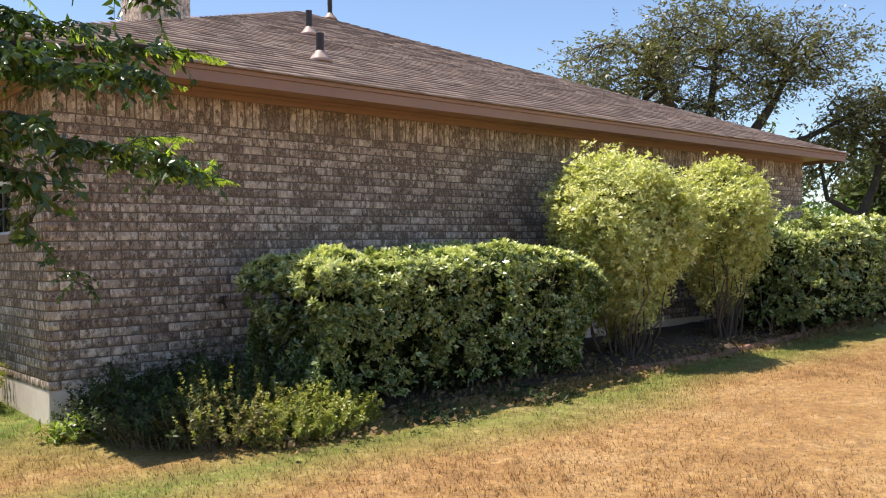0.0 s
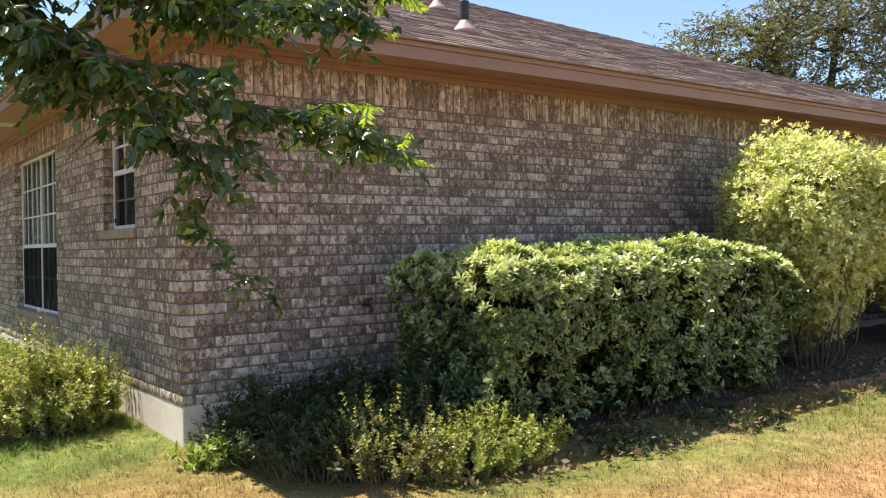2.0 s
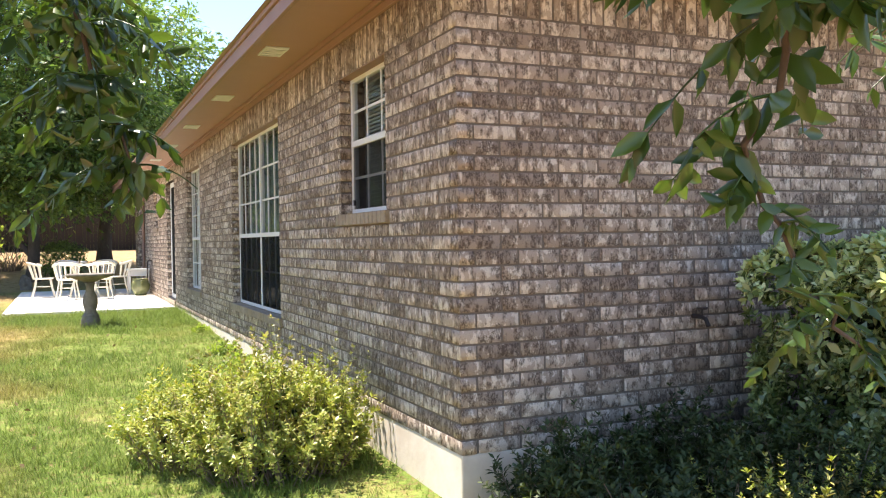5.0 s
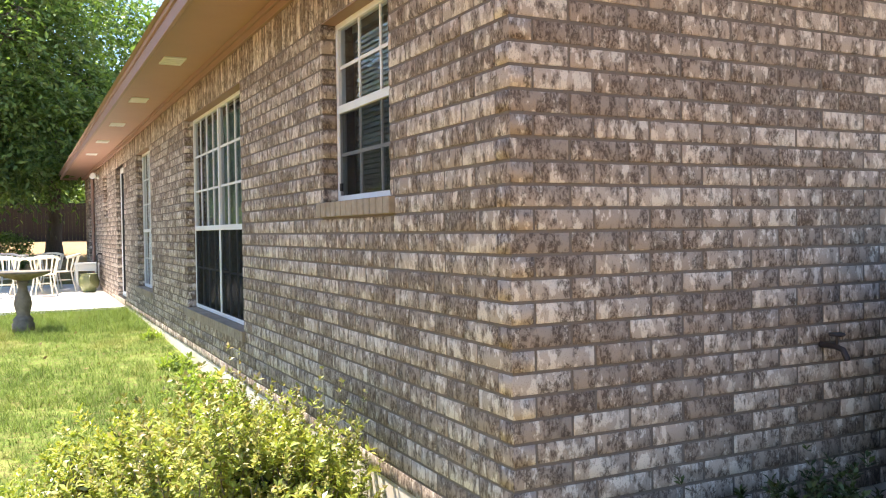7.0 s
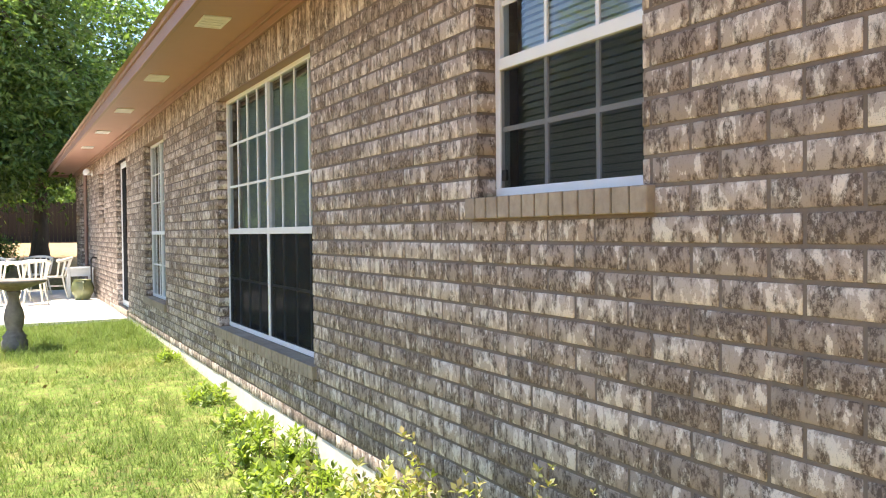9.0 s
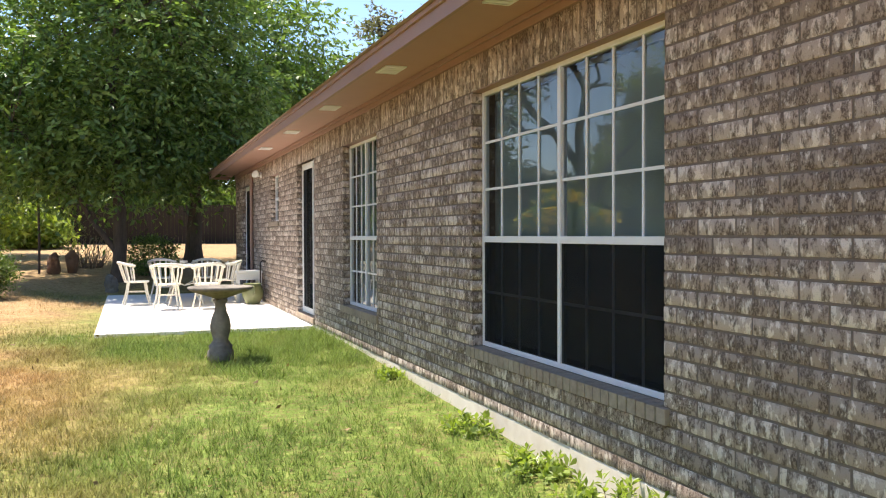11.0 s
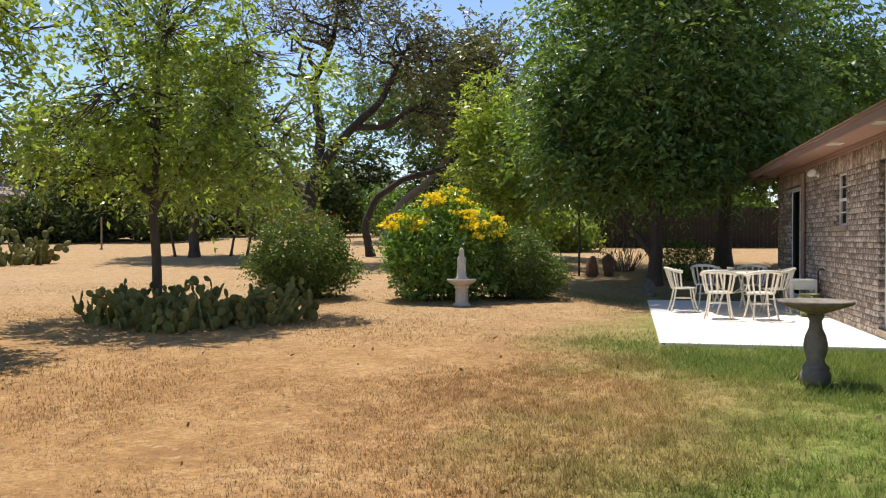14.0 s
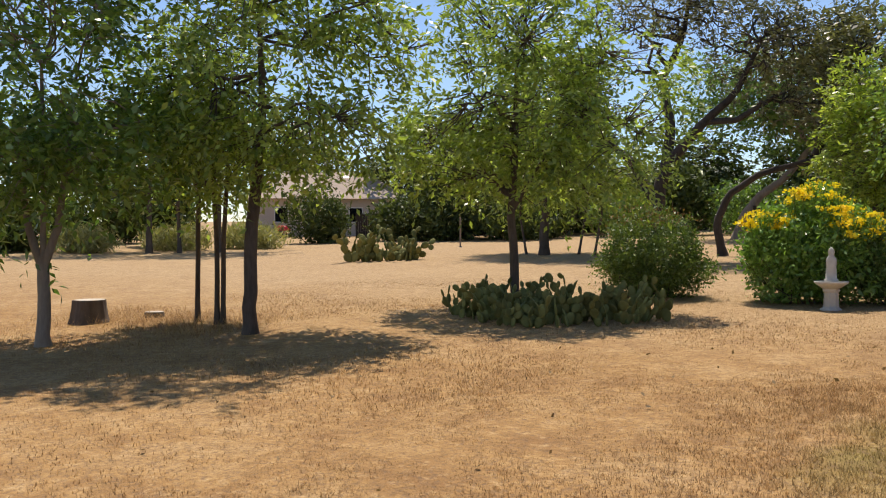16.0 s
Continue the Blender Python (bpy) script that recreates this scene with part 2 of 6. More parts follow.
LEAF_DARK = leaf_mat("dark_leaf", (0.05, 0.10, 0.034), (0.21, 0.32, 0.09), 0.38, 0.42, 0.5)
LEAF_MID = leaf_mat("mid_leaf", (0.10, 0.155, 0.032), (0.38, 0.47, 0.12), 0.42, 0.36, 0.6)
LEAF_OAK = leaf_mat("live_oak_leaf", (0.058, 0.063, 0.034), (0.23, 0.225, 0.12), 0.28, 0.42, 0.5)
LEAF_HEDGE = leaf_mat("hedge_leaf", (0.04, 0.075, 0.023), (0.18, 0.24, 0.075), 0.16, 0.24, 0.8, (0.44, 0.50, 0.23))
LEAF_PRIVET = leaf_mat("variegated_leaf", (0.25, 0.29, 0.085), (0.64, 0.65, 0.27), 0.32, 0.4, 0.45, (0.86, 0.82, 0.52))
# pale hedge leaf with the sunlight on the top put into its colour
LEAF_LIT = leaf_mat("sunlit_hedge_leaf", (0.34, 0.42, 0.13), (0.62, 0.67, 0.29), 0.22, 0.3, 0.6, (0.80, 0.80, 0.50))
LEAF_LOW = leaf_mat("low_shrub_leaf", (0.022, 0.04, 0.013), (0.085, 0.115, 0.034), 0.15)
LEAF_LIME = leaf_mat("lime_shrub_leaf", (0.13, 0.18, 0.035), (0.36, 0.41, 0.085), 0.28, 0.4, 0.45, (0.50, 0.40, 0.14))
LEAF_SAGE = leaf_mat("olive_spike_leaf", (0.05, 0.065, 0.02), (0.19, 0.20, 0.055), 0.2, 0.45, 0.4, (0.36, 0.27, 0.11))
LEAF_FAR = leaf_mat("far_leaf", (0.035, 0.052, 0.02), (0.12, 0.15, 0.048), 0.25, 0.6, 0.2)
LEAF_OLIVE = leaf_mat("olive_shrub_leaf", (0.05, 0.085, 0.022), (0.18, 0.25, 0.062), 0.28)
LEAF_DEEP = leaf_mat("deep_green_leaf", (0.06, 0.115, 0.032), (0.25, 0.36, 0.09), 0.45, 0.28, 0.7)
# near-black leaf colour that stands in for the shade inside bushes
LEAF_SHADE = leaf_mat("shade_core", (0.012, 0.018, 0.008), (0.035, 0.05, 0.02), 0.08, 0.8, 0.1)
LEAF_SHRUB = leaf_mat("shrub_leaf", (0.075, 0.13, 0.03), (0.20, 0.28, 0.075), 0.34)


# ---------------------------------------------------------------- builders
def thing(name, label, category, at=(0, 0, 0), group="", kind="", rz=0.0):
    ob = new(name)
    ob.matrix_world = pose(*at, 0, 0, rz)
    return tagged(ob, label, category, group, kind)


def put(ob, parent):
    ob.parent = parent
    return ob


def part(name, bm, material, parent=None, label="", smooth=False):
    me = bpy.data.meshes.new(name)
    bm.to_mesh(me)
    bm.free()
    if smooth:
        me.polygons.foreach_set("use_smooth", [True] * len(me.polygons))
    me.materials.append(material)
    ob = new(name, me)
    if parent is not None:
        ob.parent = parent
    return tagged(ob, label)


def box(bm, x0, x1, y0, y1, z0, z1, bevel=0.0):
    r = bmesh.ops.create_cube(bm, size=1.0, matrix=Matrix.Translation(((x0 + x1) / 2, (y0 + y1) / 2, (z0 + z1) / 2)) @ Matrix.Diagonal((abs(x1 - x0), abs(y1 - y0), abs(z1 - z0), 1)))
    if bevel:
        es = list({e for v in r["verts"] for e in v.link_edges})
        bmesh.ops.bevel(bm, geom=es, offset=bevel, segments=2, affect="EDGES", profile=0.5)
    return r["verts"]


def boxes(*bs, bevel=0.0):
    bm = bmesh.new()
    for b in bs:
        box(bm, *b, bevel=bevel)
    return bm


def lathe(profile, n=24, squash=None):
    """A turned shape from (radius, height) pairs."""
    bm = bmesh.new()
    rings = []
    for r, z in profile:
        rings.append([bm.verts.new((r * math.cos(2 * math.pi * i / n), r * math.sin(2 * math.pi * i / n), z)) for i in range(n)])
    for a, b in zip(rings, rings[1:]):
        for i in range(n):
            bm.faces.new((a[i], a[(i + 1) % n], b[(i + 1) % n], b[i]))
    bm.faces.new(rings[0][::-1])
    bm.faces.new(rings[-1])
    return bm


def mesh_arrays(name, verts, faces, material, parent=None, smooth=False):
    """A mesh from numpy arrays of vertices and equal-sided faces."""
    me = bpy.data.meshes.new(name)
    nf, k = faces.shape
    me.vertices.add(len(verts))
    me.vertices.foreach_set("co", np.ascontiguousarray(verts, dtype=np.float32).ravel())
    me.loops.add(nf * k)
    me.loops.foreach_set("vertex_index", np.ascontiguousarray(faces, dtype=np.int32).ravel())
    me.polygons.add(nf)
    me.polygons.foreach_set("loop_start", np.arange(0, nf * k, k, dtype=np.int32))
    if smooth:
        me.polygons.foreach_set("use_smooth", np.ones(nf, dtype=bool))
    me.update(calc_edges=True)
    me.materials.append(material)
    ob = new(name, me)
    if parent is not None:
        ob.parent = parent
    return ob


def tube_arrays(path, radii, sides=7):
    """Vertices and quads of a tapering tube along a path."""
    path = np.asarray(path, float)
    radii = np.asarray(radii, float)
    d = np.gradient(path, axis=0)
    d /= np.linalg.norm(d, axis=1)[:, None] + 1e-9
    ref = np.where(np.abs(d[:, 2:3]) > 0.9, np.array([[1.0, 0, 0]]), np.array([[0, 0, 1.0]]))
    u = np.cross(d, ref)
    u /= np.linalg.norm(u, axis=1)[:, None] + 1e-9
    for i in range(1, len(u)):
        if np.dot(u[i], u[i - 1]) < 0:
            u[i] = -u[i]
    w = np.cross(d, u)
    a = np.linspace(0, 2 * np.pi, sides, endpoint=False)
    v = path[:, None, :] + radii[:, None, None] * (np.cos(a)[None, :, None] * u[:, None, :] + np.sin(a)[None, :, None] * w[:, None, :])
    n = len(path)
    i, j = np.meshgrid(np.arange(n - 1), np.arange(sides), indexing="ij")
    j2 = (j + 1) % sides
    f = np.stack([i * sides + j, i * sides + j2, (i + 1) * sides + j2, (i + 1) * sides + j], -1).reshape(-1, 4)
    return v.reshape(-1, 3), f


def join(parts):
    vs, fs, o = [], [], 0
    for v, f in parts:
        vs.append(v)
        fs.append(f + o)
        o += len(v)
    return np.concatenate(vs), np.concatenate(fs)


def tube_mesh(name, path, radii, material, parent=None, sides=8):
    if not hasattr(radii, "__len__"):
        radii = [radii] * len(path)
    v, f = tube_arrays(path, radii, sides)
    return mesh_arrays(name, v, f, material, parent, True)


def leaf_arrays(c, size, rng, aspect=0.45, droop=0.0, spread=0.35, up=0.0):
    """Folded leaves at the centres c, turned at random, hanging by droop."""
    n = len(c)
    a = rng.normal(size=(n, 3))
    a[:, 2] = a[:, 2] * (1 - min(abs(droop) + abs(up), 0.8)) - droop * 1.6 + up * 1.6
    a /= np.linalg.norm(a, axis=1)[:, None] + 1e-9
    b = np.cross(a, rng.normal(size=(n, 3)))
    b /= np.linalg.norm(b, axis=1)[:, None] + 1e-9
    nn = np.cross(a, b)
    s = size * (1 + spread * rng.normal(size=(n, 1))).clip(0.4, 1.8)
    v = np.stack([c - a * s * 0.5, c + b * s * aspect * 0.5 + nn * s * 0.08, c + a * s * 0.5, c - b * s * aspect * 0.5 + nn * s * 0.08], 1)
    f = np.arange(n * 4).reshape(n, 4)
    return v.reshape(-1, 3), f


def whorl_arrays(c, axis, size, rng, k=8, aspect=0.42, open_up=0.9, spread=0.25):
    """Rosettes of k pointed leaves at the shoot tips c, opening along axis."""
    n = len(c)
    axis = axis / (np.linalg.norm(axis, axis=1)[:, None] + 1e-9)
    u = np.cross(axis, rng.normal(size=(n, 3)))
    u /= np.linalg.norm(u, axis=1)[:, None] + 1e-9
    w = np.cross(axis, u)
    s = (size * (1 + spread * rng.normal(size=(n, 1, 1)))).clip(size * 0.5, size * 1.6)
    ang = (np.arange(k) * 2.4)[None, :, None] + rng.normal(size=(n, k, 1)) * 0.25
    lift = np.linspace(0.15, 1.1, k)[None, :, None] + rng.normal(size=(n, k, 1)) * 0.2
    rad = np.cos(ang) * u[:, None] + np.sin(ang) * w[:, None]
    a = rad * open_up + axis[:, None] * lift
    a /= np.linalg.norm(a, axis=2)[..., None]
    b = np.cross(a, axis[:, None] + 0.25 * rng.normal(size=(n, k, 3)))
    b /= np.linalg.norm(b, axis=2)[..., None] + 1e-9
    nn = np.cross(b, a)
    o = c[:, None] + axis[:, None] * size * 0.35 * (lift - 0.6)
    v = np.stack([o, o + a * s * 0.55 + b * s * aspect * 0.5 + nn * s * 0.06, o + a * s - nn * s * 0.1, o + a * s * 0.55 - b * s * aspect * 0.5 + nn * s * 0.06], 2)
    return v.reshape(-1, 3), np.arange(n * k * 4).reshape(-1, 4)


def spray_arrays(c, mid, length, size, rng, per=8, aspect=0.42, droop=0.5):
    """Arching shoots from the points c, away from mid, with hanging leaves in two rows."""
    n = len(c)
    out = c - mid
    out[:, 2] *= 0.5
    out /= np.linalg.norm(out, axis=1)[:, None] + 1e-9
    d = out * 0.6 + rng.normal(size=(n, 3)) * 0.6
    d /= np.linalg.norm(d, axis=1)[:, None] + 1e-9
    side = np.cross(d, (0, 0, 1.0)) + rng.normal(size=(n, 3)) * 0.15
    side /= np.linalg.norm(side, axis=1)[:, None] + 1e-9
    L = length * rng.uniform(0.6, 1.4, (n, 1, 1))
    q = (np.linspace(0.08, 1, per)[None, :, None] + rng.normal(size=(n, per, 1)) * 0.04)
    down = np.array([0, 0, -1.0])
    p = c[:, None] + d[:, None] * L * q + down * L * q ** 2 * droop
    sg = np.where(np.arange(per) % 2, 1.0, -1.0)[None, :, None]
    a = d[:, None] * 0.55 + side[:, None] * sg * 0.7 + down * (0.1 + droop * 0.5) * rng.uniform(0.0, 1.6, (n, per, 1)) + rng.normal(size=(n, per, 3)) * 0.32
    a /= np.linalg.norm(a, axis=2)[..., None]
    b = np.cross(a, np.array([0, 0, 1.0]) + 0.7 * rng.normal(size=(n, per, 3)))
    b /= np.linalg.norm(b, axis=2)[..., None] + 1e-9
    nn = np.cross(b, a)
    s = size * rng.uniform(0.65, 1.35, (n, per, 1))
    v = np.stack([p, p + a * s * 0.45 + b * s * aspect * 0.5 + nn * s * 0.07, p + a * s, p + a * s * 0.45 - b * s * aspect * 0.5 + nn * s * 0.07], 2)
    return v.reshape(-1, 3), np.arange(n * per * 4).reshape(-1, 4)


def bend(p0, p1, rng, n=7, wob=0.12, sag=0.0):
    """A crooked path between two points."""
    p0, p1 = np.asarray(p0, float), np.asarray(p1, float)
    t = np.linspace(0, 1, n)[:, None]
    L = np.linalg.norm(p1 - p0)
    w = rng.normal(size=(n, 3)) * wob * L * 0.35
    w[0] = w[-1] = 0
    p = p0 + (p1 - p0) * t + w
    p[:, 2] += sag * L * np.sin(np.pi * t[:, 0])
    return p


def ramp01(v):
    v = min(max(v, 0.0), 1.0)
    return v * v * (3 - 2 * v)


def ground_z(x, y):
    q = -0.8 * (x + 1) + 0.6 * (y - 8) - 12
    rise = 0.026 * (q if q > 6 else 0.5 * math.log1p(math.exp(2 * q)) if q > -6 else 0.0)
    z = -0.30 + 0.026 * (y - 7.27) + 0.02 * min(max(x - 2.13, -40), 12) + rise
    z = max(min(z, 3.2), -1.6)
    flat = ramp01((x + 2.4) / 1.6) * ramp01((y - 17.2) / 2.0) * (1 - ramp01((y - 27.0) / 2.5))
    return z + flat * (-0.05 - z)


def blob_points(blobs, n, rng, shell=0.55):
    """Points inside ellipsoids (cx, cy, cz, rx, ry, rz), denser to the outside."""
    w = np.array([b[3] * b[4] * b[5] for b in blobs]) ** 0.75
    k = rng.choice(len(blobs), n, p=w / w.sum())
    d = rng.normal(size=(n, 3))
    d /= np.linalg.norm(d, axis=1)[:, None]
    r = rng.uniform(shell ** 2, 1, n)[:, None] ** 0.5
    bl = np.array(blobs, float)[k]
    return bl[:, :3] + d * r * bl[:, 3:6]


def uneven(c, mid, seed, amount=0.22, scale=2.6):
    """Pushes points in and out by a slow noise, so that no mass is a clean ball or box."""
    k = np.array([noise.noise((p[0] * scale + seed, p[1] * scale, p[2] * scale)) for p in c])
    return mid + (c - mid) * (1 + amount * k)[:, None]


def tree(name, label, at, trunks, blobs, seed, clumps, per, clump_r, leaf, mat, bark=None, limbs=22, aspect=0.42, droop=0.2, shell=0.45, limb_r=0.05, twig_r=0.012):
    """trunks: lists of (x, y, z, radius) above the base; blobs: the crown's masses; both about the base."""
    rng = np.random.default_rng(seed)
    base = thing(name, label, "tree", (at[0], at[1], ground_z(*at) - 0.05))
    bark = bark or BARK
    wood, tips = [], []
    for tr in trunks:
        tr = np.array(tr, float)
        t = np.linspace(0, 1, len(tr))
        tt = np.linspace(0, 1, len(tr) * 3)
        p = np.stack([np.interp(tt, t, tr[:, i]) for i in range(3)], 1)
        p[1:-1, :2] += rng.normal(size=(len(tt) - 2, 2)) * 0.07 * np.interp(tt, t, tr[:, 3])[1:-1, None]
        rr = np.interp(tt, t, tr[:, 3])
        if tr[0, 2] < 0.1:
            rr[0] *= 1.35
        wood.append(tube_arrays(p, rr, 10))
        tips.append(np.concatenate([p[len(p) // 2:], rr[len(p) // 2:, None]], 1))
    stems = np.concatenate(tips)
    ends = blob_points(blobs, limbs, rng, 0.3)
    arms = []
    for e in ends:
        near = stems[np.argmin(np.linalg.norm(stems[:, :3] - e, axis=1) + rng.uniform(0, 0.5, len(stems)))]
        p = bend(near[:3], e, rng, 8, 0.16, 0.06)
        r0 = min(near[3] * 0.75, limb_r * (0.6 + 0.7 * rng.random()))
        wood.append(tube_arrays(p, np.linspace(r0, twig_r, 8), 6))
        arms.append(p)
    arms = np.concatenate(arms)
    cs = uneven(blob_points(blobs, clumps, rng, shell), np.array(blobs, float)[:, :3].mean(0), seed * 3.7, 0.26, 0.75)
    gap = np.array([noise.noise((p[0] * 1.3 + seed, p[1] * 1.3, p[2] * 1.3)) for p in cs])
    cs = cs[gap > -0.08]
    clumps = len(cs)
    for c in cs[: min(len(cs), 480)]:
        near = arms[np.argmin(np.linalg.norm(arms - c, axis=1))]
        p = bend(near, c, rng, 4, 0.15)
        wood.append(tube_arrays(p, np.linspace(twig_r, twig_r * 0.4, 4), 4))
    v, f = join(wood)
    mesh_arrays("trunk", v, f, bark, base, True)
    k = max(1, round(per / 7.5))
    c = np.repeat(cs, k, 0) + rng.normal(size=(clumps * k, 3)) * clump_r * 0.75
    v, f = spray_arrays(c, np.array(blobs, float)[:, :3].mean(0), clump_r * 2.6, leaf * 1.33, rng, 8, aspect, droop)
    mesh_arrays("crown", v, f, mat, base)
    return base


def shrub(name, label, at, blobs, seed, n, leaf, mat, aspect=0.5, clumps=0, clump_r=0.1, stems=14, droop=0.0, up=0.0, shell=0.75, stem_h=0.5, stem_mat=None, category="shrub", group="", core=0, whorl=0):
    """A bush: stems from the ground into masses of leaves."""
    rng = np.random.default_rng(seed)
    base = thing(name, label, category, (at[0], at[1], ground_z(*at) - 0.03), group)
    ends = blob_points(blobs, stems, rng, 0.3)
    wood = []
    for e in ends:
        s = np.array([e[0] * 0.45 + rng.normal() * 0.05, e[1] * 0.45 + rng.normal() * 0.05, 0.0])
        wood.append(tube_arrays(bend(s, e, rng, 6, 0.12), np.linspace(0.014, 0.004, 6), 5))
    v, f = join(wood)
    mesh_arrays("branch_work", v, f, stem_mat or BARK, base, True)
    k = clumps or n // 12
    cs = uneven(blob_points(blobs, k, rng, shell), np.array(blobs, float)[:, :3].mean(0), seed)
    c = np.repeat(cs, n // k, 0)
    c = c + rng.normal(size=c.shape) * clump_r
    c = c[c[:, 2] > 0.04]
    if whorl:
        c = c[:: max(1, whorl // 2)]
        mid = np.array(blobs, float)[:, :3].mean(0)
        v, f = whorl_arrays(c, (c - mid) + np.array([0, 0, 0.5]) + rng.normal(size=c.shape) * 0.35, leaf, rng, whorl, aspect)
    else:
        v, f = leaf_arrays(c, leaf, rng, aspect, droop, 0.35, up)
    mesh_arrays("foliage", v, f, mat, base)
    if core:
        # added dark core: the bush's inner shade put into leaf colour
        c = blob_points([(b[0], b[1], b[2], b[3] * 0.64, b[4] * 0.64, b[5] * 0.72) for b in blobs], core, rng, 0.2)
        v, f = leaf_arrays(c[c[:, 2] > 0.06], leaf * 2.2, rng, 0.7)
        mesh_arrays("shade_core", v, f, LEAF_SHADE, base)
    return base


# ---------------------------------------------------------------- ground
def build_ground():
    xs = np.concatenate([[-2500, -900, -300, -150], np.arange(-90, -22, 4.0), np.arange(-22, 18, 0.5), np.arange(18, 90, 6.0), [150, 300, 900, 2500]])
    ys = np.concatenate([[-2500, -900, -300, -100, -40], np.arange(-20, -4, 4.0), np.arange(-4, 34, 0.5), np.arange(34, 100, 4.0), [150, 300, 900, 2500]])
    v = np.array([(x, y, ground_z(x, y) + 0.03 * noise.noise((x * 0.35, y * 0.35, 0)) * (abs(x) < 60)) for y in ys for x in xs])
    nx = len(xs)
    i, j = np.meshgrid(np.arange(len(ys) - 1), np.arange(nx - 1), indexing="ij")
    f = np.stack([i * nx + j, i * nx + j + 1, (i + 1) * nx + j + 1, (i + 1) * nx + j], -1).reshape(-1, 4)
    ob = mesh_arrays("ground", v, f, GROUND, None, True)
    tagged(ob, "sun-dried lawn, green along the brick house", "ground", kind="structure")


build_ground()

def build_bed():
    """The mulch between the end wall and the bed's wavy edge, hedge shade put into its colour."""
    xs, q = np.arange(2.6, 15.6, 0.2), np.linspace(0, 1, 11)
    v = []
    for k in q:
        for x in xs:
            y = 7.3 + (5.62 + 0.7 * max(0, 3.4 - x) - 0.16 * math.sin((x - 6.4) * 0.55) + 0.1 * noise.noise((x * 1.7, 0, 0)) - 7.3) * k
            v.append((x, y, ground_z(x, y) + 0.03 * noise.noise((x * 0.35, y * 0.35, 0)) + 0.02 + 0.05 * math.sin(math.pi * k) + 0.02 * noise.noise((x * 5, y * 5, 0)) - (0.04 if k == 1 else 0)))
    n = len(xs)
    i, j = np.meshgrid(np.arange(len(q) - 1), np.arange(n - 1), indexing="ij")
    f = np.stack([i * n + j, (i + 1) * n + j, (i + 1) * n + j + 1, i * n + j + 1], -1).reshape(-1, 4)
    tagged(mesh_arrays("flower_bed", np.array(v), f, SHADE_MULCH, None, True), "mulched flower bed along the end wall, coloured dark for hedge shade", "flower bed", kind="structure")

    rng = np.random.default_rng(55)
    x, y = rng.uniform(3.0, 15.0, 5200), rng.uniform(5.0, 6.6, 5200)
    c = np.array([(a, b, ground_z(a, b) + 0.05 + 0.02 * rng.random()) for a, b in zip(x, y)])
    v, f = leaf_arrays(c, 0.05, rng, 0.5)
    tagged(mesh_arrays("leaf_litter", v, f, DRY_LEAF), "dry brown fallen leaves lying on the flower bed", "leaf litter", kind="stuff")


DRY_LEAF = leaf_mat("fallen_leaf", (0.10, 0.07, 0.035), (0.32, 0.22, 0.11), 0.1, 0.7, 0.2)
build_bed()

# ---------------------------------------------------------------- the house
XW, YW, XE, YE = 2.13, 7.28, 15.1, 28.1      # outer brick faces
COURSE, BL, BT = 0.0812, 0.254, 0.09
SOFF, OVER = 2.61, 0.55
EAVE = 2.71
PITCH = 0.417
#   openings in the long wall: y0, y1, z0 (sill brick), z1
OPENINGS = [(8.32, 9.26, 15 * COURSE, 28 * COURSE), (11.18, 13.58, 4 * COURSE, 28 * COURSE), (16.13, 17.58, 4 * COURSE, 28 * COURSE),
            (19.22, 20.45, 0.06, 28 * COURSE), (22.12, 22.95, 17 * COURSE, 28 * COURSE), (25.6, 26.9, 0.06, 28 * COURSE)]


def wall_boxes(y0, y1, ops):
    """The backing of the long wall, cut by its openings."""
    out, y = [], y0
    x0, x1 = XW + 0.0045, XW + 0.19
    for a, b, c, d in ops:
        out.append((x0, x1, y, a, 0, SOFF))
        if c > 0.08:
            out.append((x0, x1, a, b, 0, c))
        out.append((x0, x1, a, b, d, SOFF))
        y = b
    out.append((x0, x1, y, y1, 0, SOFF))
    return out


wall_w = tagged(part("wall_west", boxes(*wall_boxes(YW + 0.0045, YE, OPENINGS)), MORTAR), "long mottled taupe brick wall with recessed white windows", "wall", kind="structure")
wall_s = tagged(part("wall_south", boxes((XW + 0.19, XE - 0.008, YW + 0.0045, YW + 0.19, 0, SOFF)), MORTAR), "shaded windowless taupe brick end wall", "wall", kind="structure")
wall_e = tagged(part("wall_east", boxes((XE - 0.19, XE, YW + 0.19, YE, 0, SOFF)), BRICK), "brick wall on the far side of the house", "wall", kind="structure")
wall_n = tagged(part("wall_north", boxes((XW + 0.19, XE - 0.19, YE - 0.19, YE, 0, SOFF)), BRICK), "brick wall at the far end of the house", "wall", kind="structure")
tagged(part("foundation", boxes((XW + 0.004, XE, YW + 0.004, YE, -0.9, 0.0), bevel=0.01), SLAB), "pale concrete foundation slab under the bricks", "foundation", kind="structure")
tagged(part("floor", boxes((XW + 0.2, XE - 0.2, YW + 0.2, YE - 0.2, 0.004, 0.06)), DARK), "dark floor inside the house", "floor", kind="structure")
tagged(part("ceiling", boxes((XW + 0.2, XE - 0.2, YW + 0.2, YE - 0.2, 2.46, 2.5)), WHITE), "white ceiling inside the house", "ceiling", kind="structure")
tagged(part("wall_inner", boxes((XW + 3.2, XW + 3.3, YW + 0.2, YE - 0.2, 0.06, 2.46)), BLIND), "plain pale wall inside the house", "wall", kind="structure")


